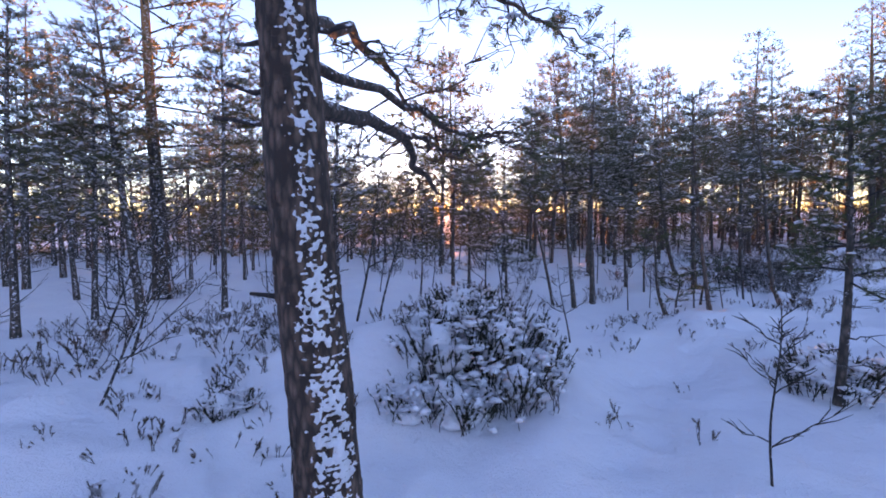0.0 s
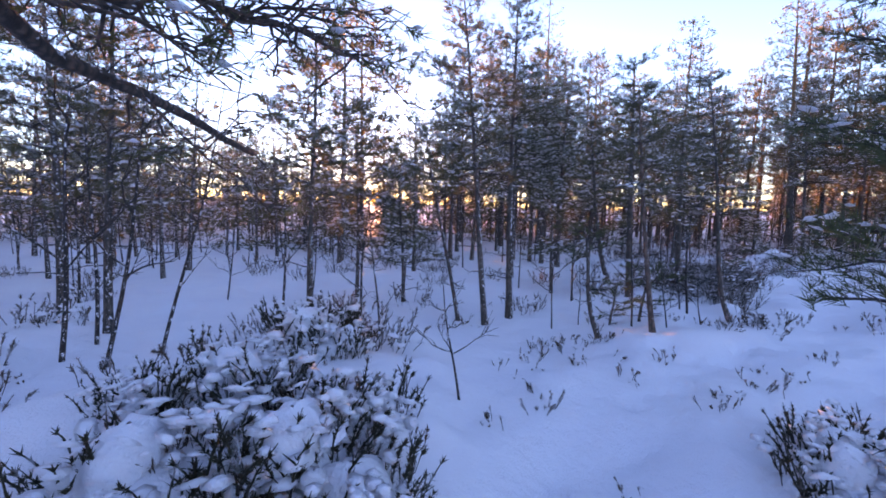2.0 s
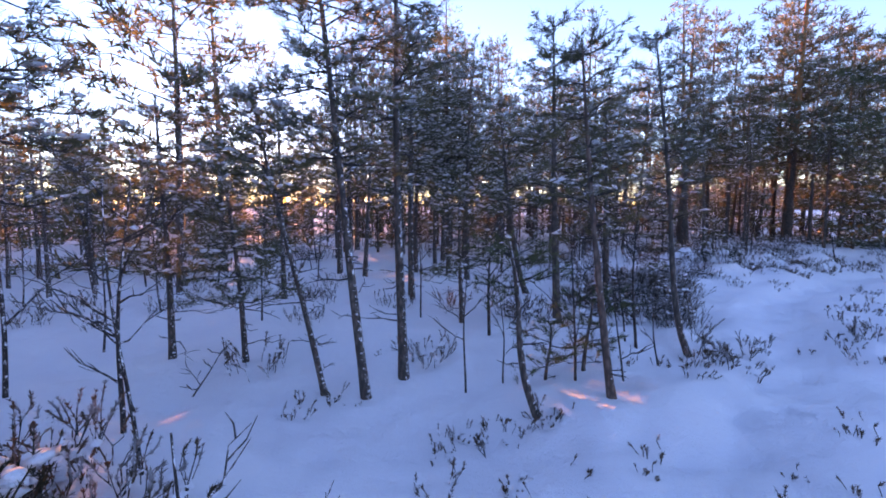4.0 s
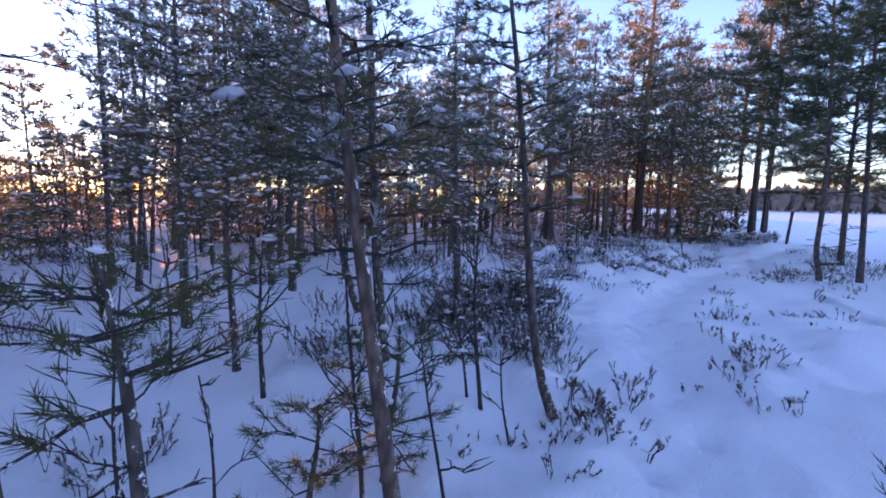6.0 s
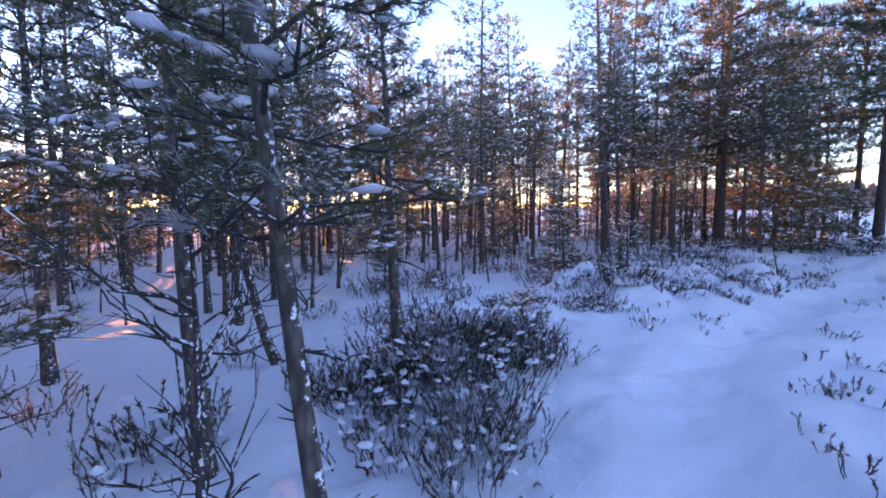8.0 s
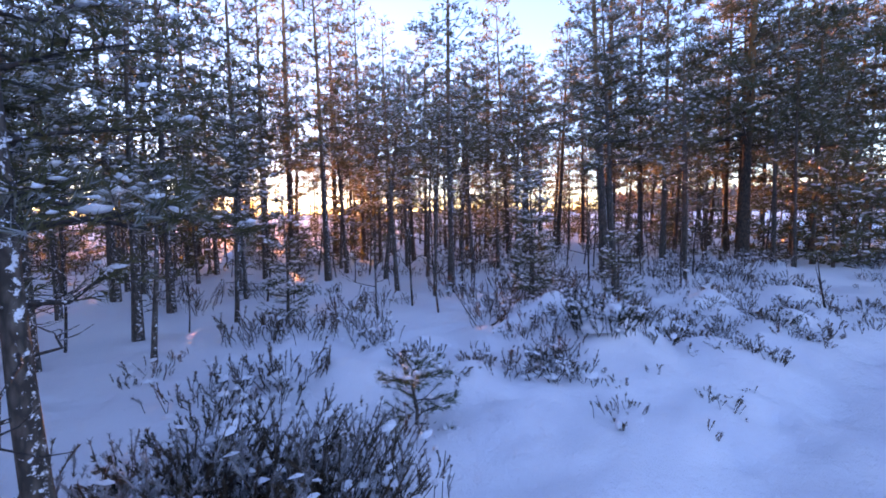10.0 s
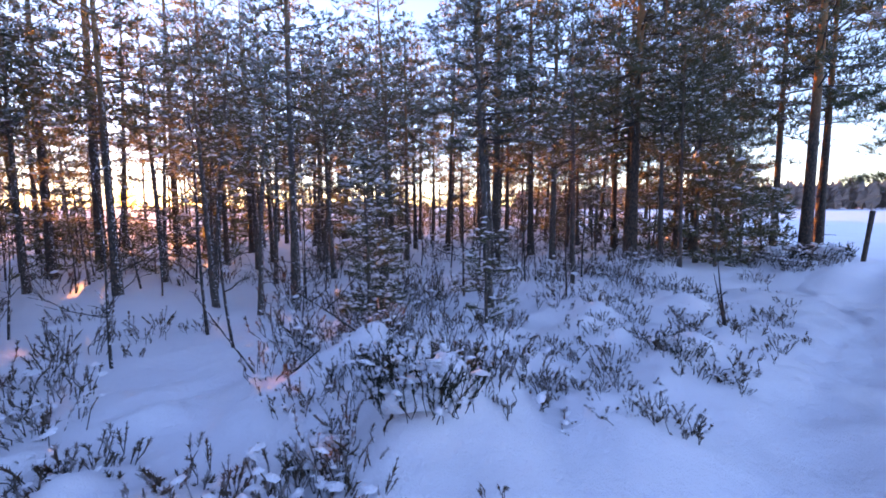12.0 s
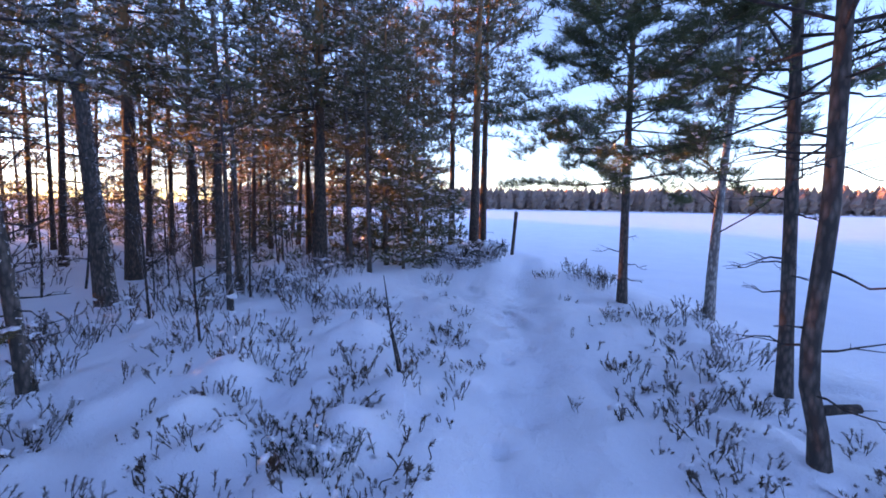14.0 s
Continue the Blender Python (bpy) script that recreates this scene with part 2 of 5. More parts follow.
def drift_noise(x, y, seed):
    """Irregular soft lumps with no repeat, between -1 and 1, about one unit across."""
    table = np.random.default_rng(seed).uniform(-1, 1, (257, 257))
    x, y = x * 0.866 + y * 0.5, y * 0.866 - x * 0.5
    i, j = np.floor(x).astype(int), np.floor(y).astype(int)
    u, v = x - i, y - j
    u, v = u * u * u * (u * (u * 6 - 15) + 10), v * v * v * (v * (v * 6 - 15) + 10)
    i, j = i % 256, j % 256
    low = table[i, j] * (1 - u) + table[i + 1, j] * u
    high = table[i, j + 1] * (1 - u) + table[i + 1, j + 1] * u
    return low * (1 - v) + high * v


MOUNDS = [(0.0, 4.3, 0.95, 0.30), (-0.65, 3.75, 0.75, 0.24), (-1.6, 5.4, 1.6, 0.24), (0.3, 6.3, 0.9, 0.16), (7.0, 9.3, 0.9, 0.12), (10.3, 10.2, 0.8, 0.07),
          (12.0, 11.5, 2.4, 0.08), (7.6, 12.3, 1.3, 0.10), (18.5, 14.5, 2.5, 0.2), (22.3, 11.6, 1.6, 0.25), (9.2, 6.4, 1.5, 0.1), (14.2, 7.0, 1.0, 0.06),
          (2.6, 7.6, 1.4, -0.12), (2.2, 3.9, 1.0, -0.16), (11.2, 16.0, 1.8, -0.16), (15.4, 16.2, 1.4, -0.12)]


def hummocks():
    """Snowed-over tussocks on both sides of the path."""
    r, out = np.random.default_rng(31), []
    for cx, cy, rx, ry, n in ((-2.2, 4.2, 2.2, 2.0, 22), (0.2, 5.0, 1.2, 1.2, 8), (3.6, 5.0, 1.6, 1.2, 9), (9.0, 6.8, 1.8, 1.0, 12), (9.5, 10.8, 1.8, 1.2, 34), (10.8, 11.3, 1.2, 0.9, 24), (12.5, 11.2, 2.8, 1.6, 80), (6.0, 7.0, 1.6, 1.0, 14), (7.2, 5.8, 1.8, 0.8, 20), (15.5, 11.3, 2.0, 1.2, 16), (15.6, 7.9, 1.6, 0.7, 12)):
        for k in range(n):
            a, q = r.uniform(0, 6.28), math.sqrt(r.random())
            out.append((cx + math.cos(a) * q * rx, cy + math.sin(a) * q * ry, r.uniform(0.14, 0.34), r.uniform(0.03, 0.095)))
    return out


HUMMOCKS = hummocks()


def old_steps():
    """Half snowed-in footprints along the path."""
    r, out, k = np.random.default_rng(12), [], 0
    for (ax, ay), (bx, by) in zip(WAY[1:-1], WAY[2:]):
        n = math.hypot(bx - ax, by - ay)
        ux, uy = (bx - ax) / n, (by - ay) / n
        d = 0.2
        while d < n:
            k += 1
            o = 0.13 * (1 if k % 2 else -1) + r.normal() * 0.05
            out.append((ax + ux * d - uy * o, ay + uy * d + ux * o))
            d += r.uniform(0.30, 0.62)
    return out


STEPS = old_steps()


def ground_z(x, y):
    x, y = np.asarray(x, float), np.asarray(y, float)
    z = 0.05 * smooth_noise(x / 4.2, y / 4.2, 3) + 0.045 * drift_noise(x / 0.9, y / 0.9, 4) + 0.030 * drift_noise(x / 0.36, y / 0.36, 8) + 0.018 * drift_noise(x / 0.17, y / 0.17, 5)
    for mx, my, r, h in MOUNDS:
        z = z + h * np.exp(-((x - mx) ** 2 + (y - my) ** 2) / (r * r))
    d, _ = to_line(x, y, WAY)
    off = np.clip((d - 0.45) / 0.4, 0, 1)
    for mx, my, r, h in HUMMOCKS:
        z = z + h * off * np.exp(-(((x - mx) ** 2 + (y - my) ** 2) / (r * r)) ** 1.5)
    tread = np.exp(-((d / 0.30) ** 2))
    z = z - 0.055 * tread * (1 + 0.35 * drift_noise(x / 0.35, y / 0.35, 6)) + 0.03 * np.exp(-(((d - 0.55) / 0.22) ** 2))
    for px, py in STEPS:
        z = z - 0.075 * np.exp(-((x - px) ** 2 + (y - py) ** 2) / 0.008)
    s, side = to_line(x, y, SHORE)
    s = s * side
    k = np.clip((s + 1.2) / 3.0, 0, 1)
    k = k * k * (3 - 2 * k)
    lake = -0.55 + 0.012 * smooth_noise(x / 9.0, y / 9.0, 9)
    z = z * (1 - k) + lake * k
    far = np.clip((np.hypot(x - 5, y - 8) - 60) / 60, 0, 1)
    return z * (1 - far) - 0.45 * far


def gz(x, y):
    return float(ground_z(x, y))


def axis_steps(lo, hi, step, reach):
    mid = np.arange(lo, hi + 1e-6, step)
    out, s = [], step
    while sum(out) < reach:
        s *= 1.22
        out.append(s)
    far = np.cumsum(out)
    return np.concatenate([lo - far[::-1], mid, hi + far])


gx, gy = axis_steps(-5, 18, 0.065, 4200), axis_steps(0.5, 13.5, 0.065, 4200)
GX, GY = np.meshgrid(gx, gy, indexing="xy")
GZ = ground_z(GX, GY)
nx, ny = len(gx), len(gy)
ii, jj = np.meshgrid(np.arange(nx - 1), np.arange(ny - 1), indexing="xy")
gq = np.stack([jj * nx + ii, jj * nx + ii + 1, (jj + 1) * nx + ii + 1, (jj + 1) * nx + ii], -1).reshape(-1, 4)
ground = link_mesh("ground", np.stack([GX, GY, GZ], -1).reshape(-1, 3), gq, SNOW)
tagged(ground, "uneven ground under deep untouched bluish snow with a trodden path", "snow ground", kind="structure")

# ---- trees ----


def bent(h, lean, sway, rng, steps=9, foot=0.0):
    """A trunk's line: upwards, leaning by lean (metres at the top), swaying, with a curve at the foot."""
    k = np.linspace(0, 1, steps)
    p, q = rng.uniform(0, 6.28, 2)
    x = lean[0] * k + sway * (np.sin(k * 5 + p) - math.sin(p)) * k ** 0.5 * (1 - 0.5 * k)
    y = lean[1] * k + sway * (np.sin(k * 4.3 + q) - math.sin(q)) * k ** 0.5 * (1 - 0.5 * k)
    x = x - foot * np.exp(-k * h / 0.35) * lean[0] + foot * lean[0]
    y = y - foot * np.exp(-k * h / 0.35) * lean[1] + foot * lean[1]
    return np.stack([x, y, k * h], -1)


def at_height(line, z):
    return np.array([np.interp(z, line[:, 2], line[:, c]) for c in range(3)])


def twig_line(start, way, length, droop, rng, steps=4, wobble=0.06):
    k = np.linspace(0, 1, steps)
    p = start + np.outer(k, way) * length
    p[:, 2] -= droop * length * k ** 2
    p[1:] += rng.normal(size=(steps - 1, 3)) * wobble * length
    return p


def pine(x, y, h, dia, lean=(0, 0), crown=0.45, width=0.9, seed=0, snow=0.6, detail="near", sway=0.03, dead=6, bark=None, needles=None, foot=0.0,
         full=1.0, bulk=1.0, thick=2, curve=(), dome=0.62, fine=False, label="young Scots pine with snow on its needles, standing in snow", up=0.35):
    """A Scots pine at (x, y): trunk, branches, crown of needle shoots, the snow that lies on it."""
    rng = np.random.default_rng(seed + 100)
    near, far = detail == "near", detail == "far"
    tree = new("pine_tree")
    tree.location = (x, y, gz(x, y) - 0.04)
    line = bent(h, lean, sway, rng, (30 if curve else 14) if near else 8, foot)
    if curve:  # a crook in the trunk: how far it strays towards +y at some heights
        line[:, 1] += np.interp(line[:, 2], [c[0] for c in curve], [c[1] for c in curve])
    radii = 0.5 * dia * (1 - line[:, 2] / h) ** 0.75 + 0.006
    radii[0] *= 1.25
    s = Soup()
    s.tube(line, radii, 10 if near else 6)
    s.make("trunk", bark or BARK, tree)
    limbs, green, white = Soup(), Soup(), Soup()
    tp, td, ts = [], [], []
    z0, step = crown * h, (0.20 if near else 0.46 if far else 0.30) * (1 + h / 34)
    z = z0
    while z < h * 0.985:
        k = (z - z0) / (h - z0)
        reach = width * (0.55 + 0.45 * math.sin(min(1, k * 1.9 + 0.25) * math.pi / 2)) * (1 - k) ** dome + 0.10
        turn = rng.uniform(0, 6.28)
        count = rng.integers(3, 6)
        for i in range(count):
            if rng.random() > full:
                continue
            a = turn + i * 6.283 / count + rng.uniform(-0.4, 0.4)
            rise = rng.uniform(-0.25, 0.50) + up * k
            way = np.array([math.cos(a), math.sin(a), rise])
            way /= np.linalg.norm(way)
            ln = reach * rng.uniform(0.6, 1.15)
            base = at_height(line, z + rng.uniform(-0.06, 0.06))
            p = twig_line(base, way, ln, 0.12, rng, 4 if near else 2 if far else 3)
            r = 0.10 * dia * (1 - 0.6 * k) + 0.004
            limbs.tube(p, np.linspace(r, 0.003, len(p)), 4 if near else 3, cap=False)
            subs = max(2, int(ln / (0.12 if near else 0.34 if far else 0.20)))
            for q in range(subs + 1):
                f = 0.30 + 0.70 * q / subs
                o = np.array([np.interp(f, np.linspace(0, 1, len(p)), p[:, c]) for c in range(3)])
                tip = q == subs
                for sd in ((0,) if tip else (-1, 1)):
                    b = a + sd * rng.uniform(0.5, 1.1)
                    w2 = np.array([math.cos(b), math.sin(b), rng.uniform(0.0, 0.6)])
                    l2 = (0.05 if tip else rng.uniform(0.10, 0.24) * (1.25 - 0.5 * f)) * (1.0 if near else 1.5)
                    e = o + w2 * l2
                    if near and not tip:
                        limbs.tube(np.array([o, e]), [0.004, 0.002], 3, cap=False)
                    n2 = 1 if tip else (thick if near else 1)
                    for w in range(n2):
                        tp.append(o + w2 * l2 * (1.0 if w == 0 else rng.uniform(0.2, 0.8)) + (rng.normal(size=3) * 0.05 if w > 1 else 0))
                        td.append(w2 + rng.normal(size=3) * 0.35 + np.array([0, 0, 0.35]))
                        ts.append(rng.uniform(0.8, 1.3) * (1.7 if far else 1.0) * bulk)
        z += step * rng.uniform(0.7, 1.3)
    for e in range(3):
        tp.append(line[-1] - np.array([0, 0, 0.06 * e]))
        td.append(np.array([rng.normal() * 0.3, rng.normal() * 0.3, 1]))
        ts.append(1.2)
    for i in range(dead):
        zz = rng.uniform(0.06, max(0.1, crown * 1.05)) * h
        a = rng.uniform(0, 6.28)
        ln = rng.uniform(0.25, 1.0) * min(0.9, width) * (0.5 + zz / (crown * h + 0.01) * 0.5)
        p = twig_line(at_height(line, zz), np.array([math.cos(a), math.sin(a), rng.uniform(-0.15, 0.35)]), ln, 0.1, rng, 5, 0.04)
        limbs.tube(p, np.linspace(0.05 * dia + 0.004, 0.002, len(p)), 4, cap=False)
        for q in range(3 if near else 1):
            f = rng.uniform(0.3, 0.95)
            o = np.array([np.interp(f, np.linspace(0, 1, len(p)), p[:, c]) for c in range(3)])
            b = a + rng.choice([-1, 1]) * rng.uniform(0.4, 1.0)
            limbs.tube(twig_line(o, np.array([math.cos(b), math.sin(b), rng.uniform(-0.1, 0.5)]), ln * 0.35, 0, rng, 3), [0.004, 0.003, 0.0015], 3, cap=False)
    limbs.make("branchwork", TWIG, tree)
    tp, td, ts = np.array(tp), np.array(td), np.array(ts)
    pick = rng.integers(0, 4, len(tp))
    shapes = TUFTS_FINE if near and (fine or h < 1.8) else TUFTS if near else TUFTS_FAR if far else TUFTS_MID
    for i in range(4):
        m = pick == i
        green.stamp(*shapes[i], tp[m], td[m], ts[m], rng)
    green.make("crown", needles or NEEDLE, tree, smooth=False)
    lay = rng.random(len(tp)) < snow
    pick = rng.integers(0, 5, len(tp))
    for i in range(5):
        m = lay & (pick == i)
        nn = int(m.sum())
        if nn:
            sz = rng.uniform(0.014, 0.042, nn) * (1.0 if near else 2.6 if far else 1.7)
            size = np.stack([sz * rng.uniform(0.8, 1.5, nn), sz, sz * rng.uniform(0.7, 1.1, nn)], -1)
            upward = np.tile([0.0, 0.0, 1.0], (nn, 1)) + rng.normal(size=(nn, 3)) * 0.22
            white.stamp(*(LUMPS if near else LUMPS_LOW)[i], tp[m] + np.array([0, 0, 0.025]), upward, size, rng)
    white.make("snow_cover", SNOW_CLUMP, tree)
    return tagged(tree, label, "pine tree")


def sapling(x, y, h, dia=0.03, lean=(0, 0), seed=0, twigs=7, bark=None, sway=0.05, label="thin bare birch sapling standing in snow", reach=0.45, kind_name="birch_sapling", z_off=0.0):
    """A bare young tree: a thin stem, and forking twigs."""
    rng = np.random.default_rng(seed + 900)
    t = new(kind_name)
    t.location = (x, y, gz(x, y) - 0.03 + z_off)
    line = bent(h, lean, sway * h * 0.5, rng, 10)
    s, w = Soup(), Soup()
    s.tube(line, np.linspace(0.5 * dia, 0.003, len(line)), 7)
    s.make("stem", bark or TWIG, t)
    for i in range(twigs):
        z = rng.uniform(0.2, 0.95) * h
        a = rng.uniform(0, 6.28)
        ln = reach * h * rng.uniform(0.35, 1.0) * (1.1 - 0.7 * z / h)
        p = twig_line(at_height(line, z), np.array([math.cos(a), math.sin(a), rng.uniform(0.3, 1.1)]), ln, -0.1, rng, 5, 0.04)
        w.tube(p, np.linspace(min(0.18 * dia, 0.009) + 0.002, 0.0015, 5), 4, cap=False)
        for q in range(4):
            f = rng.uniform(0.25, 0.95)
            o = np.array([np.interp(f, np.linspace(0, 1, 5), p[:, c]) for c in range(3)])
            b = a + rng.choice([-1, 1]) * rng.uniform(0.3, 0.9)
            w.tube(twig_line(o, np.array([math.cos(b), math.sin(b), rng.uniform(0.2, 1.0)]), ln * 0.4, 0, rng, 3), [0.004, 0.003, 0.0012], 3, cap=False)
    w.make("twigwork", TWIG, t)
    return tagged(t, label, "branch" if kind_name.startswith("dead") else "sapling")


# ---- low shrubs ----

SPIKE = tuft_shape(6, 0.021, 0.0062, 0.75, np.random.default_rng(3), 0.8)
SPIKE2 = tuft_shape(5, 0.026, 0.0066, 0.95, np.random.default_rng(4), 0.8)


def pillow(soup, centre, rx, ry, rz, rng):
    """A soft uneven cushion of snow."""
    u, v = np.meshgrid(np.linspace(0, 2 * np.pi, 11)[:-1], np.linspace(0.0, 1.0, 6), indexing="xy")
    r = np.sin(v * np.pi * 0.62 + 0.05)
    p = np.stack([np.cos(u) * r * rx, np.sin(u) * r * ry, np.cos(v * np.pi * 0.62) * rz], -1)
    k = rng.uniform(0, 6.28, 3)
    p *= (1 + 0.16 * np.sin(u * 2 + k[0]) * r + 0.12 * np.sin(u * 5 + k[1] + v * 3) * r)[..., None]
    i, j = np.meshgrid(np.arange(10), np.arange(5), indexing="xy")
    q = np.stack([j * 10 + i, (j + 1) * 10 + i, (j + 1) * 10 + (i + 1) % 10, j * 10 + (i + 1) % 10], -1).reshape(-1, 4)
    soup.add(p.reshape(-1, 3) + centre, None, q)


def heather(stems, h, spread, seed, snow, leaf, name="heather_clump", big=0.0, label="clump of dark heather stems sticking out of the snow"):
    """Upright woody stems with leafy spikes, snow caught between them."""
    rng = np.random.default_rng(seed + 300)
    t = new(name)
    wood, leaves, white = Soup(), Soup(), Soup()
    tp, td, lp, ls = [], [], [], []
    for i in range(stems):
        a, r = rng.uniform(0, 6.28), spread * math.sqrt(rng.random())
        foot = np.array([math.cos(a) * r, math.sin(a) * r, -0.05])
        b = a + rng.normal() * 0.7
        way = np.array([math.cos(b) * rng.uniform(0.1, 0.7), math.sin(b) * rng.uniform(0.1, 0.7), 1.0])
        way /= np.linalg.norm(way)
        ln = h * rng.uniform(0.5, 1.1)
        p = twig_line(foot, way, ln, 0.05, rng, 4, 0.05)
        wood.tube(p[:3], [0.004, 0.0035, 0.003], 3, cap=False)
        ends = [(p, rng.uniform(0.55, 0.85) if big else rng.uniform(0.3, 0.5))]
        if rng.random() < 0.45:
            b2 = b + rng.choice([-1, 1]) * 0.9
            q2 = twig_line(p[1], np.array([math.cos(b2) * 0.6, math.sin(b2) * 0.6, 1.0]), ln * 0.55, 0, rng, 4)
            wood.tube(q2[:3], [0.003, 0.0025, 0.002], 3, cap=False)
            ends.append((q2, 0.6))
        for line, part in ends:
            k = np.linspace(1 - part, 1, 4)
            e = np.stack([np.interp(k, np.linspace(0, 1, 4), line[:, c]) for c in range(3)], -1)
            w = rng.uniform(0.003, 0.005)
            leaves.tube(e, [w * 0.5, w, w * 0.95, w * 0.4], 4)
            for q in range(max(3, int(ln * part / (0.032 if big else 0.019)))):
                f = 1 - rng.random() * part
                tp.append(np.array([np.interp(f, np.linspace(0, 1, 4), line[:, c]) for c in range(3)]))
                td.append(e[-1] - e[0])
        if rng.random() < snow:
            lp.append(p[rng.integers(1, 4)] + rng.normal(size=3) * 0.012)
            ls.append(rng.uniform(0.022, 0.05) + big * rng.random())
    wood.make("stalkwork", TWIG, t)
    tp, td = np.array(tp), np.array(td)
    half = rng.random(len(tp)) < 0.5
    size = rng.uniform(0.8, 1.35, len(tp)) * (1.2 if big else 1.0)
    leaves.stamp(*SPIKE, tp[half], td[half], size[half], rng)
    leaves.stamp(*SPIKE2, tp[~half], td[~half], size[~half], rng)
    leaves.make("foliage", leaf, t, smooth=False)
    if big:
        pillow(white, np.array([0, 0, 0.05 * h]), spread * 0.9, spread * 0.75, h * 0.28, rng)
        pillow(white, np.array([-spread * 0.3, spread * 0.2, 0.22 * h]), spread * 0.45, spread * 0.5, h * 0.45, rng)
        for i in range(80):
            a, r = rng.uniform(0, 6.28), spread * math.sqrt(rng.random()) * 0.95
            e = rng.uniform(0.016, 0.056)
            c = np.array([math.cos(a) * r, math.sin(a) * r, h * (rng.uniform(0.3, 0.8) - 0.25 * (r / spread) ** 2)])
            v, tt = LUMPS[i % 5]
            white.stamp(v, tt, [c], [np.array([rng.normal() * 0.3, rng.normal() * 0.3, 1.0])], np.array([[e * rng.uniform(0.9, 1.9), e, e * rng.uniform(0.7, 1.1)]]), rng)
    if lp:
        lp, ls = np.array(lp), np.array(ls)
        pick = rng.integers(0, 5, len(lp))
        for i in range(5):
            m = pick == i
            nn = int(m.sum())
            if nn:
                sz = np.stack([ls[m] * rng.uniform(0.9, 1.6, nn), ls[m], ls[m] * rng.uniform(0.8, 1.3, nn)], -1)
                white.stamp(*LUMPS[i], lp[m], np.tile([0.0, 0, 1], (nn, 1)) + rng.normal(size=(nn, 3)) * 0.2, sz, rng)
        white.make("snow_cover", SNOW_CLUMP, t)
    return tagged(t, label, "heather")


def put(ob, x, y, turn=0.0, size=1.0, dz=0.0):
    ob.matrix_basis = Matrix.Translation((x, y, gz(x, y) + dz)) @ Matrix.Rotation(turn, 4, "Z") @ Matrix.Scale(size, 4)
    return ob


def again(ob, x, y, turn=0.0, size=1.0, dz=0.0, lean=(0, 0)):
    tilt = Matrix.Rotation(lean[0], 4, "Y") @ Matrix.Rotation(lean[1], 4, "X")
    m = Matrix.Translation((x, y, gz(x, y) + dz)) @ tilt @ Matrix.Rotation(turn, 4, "Z") @ Matrix.Scale(size, 4)
    got = copy_thing(ob, Matrix())
    got.matrix_basis = m
    return got


# ---- the old pine beside the start of the path ----


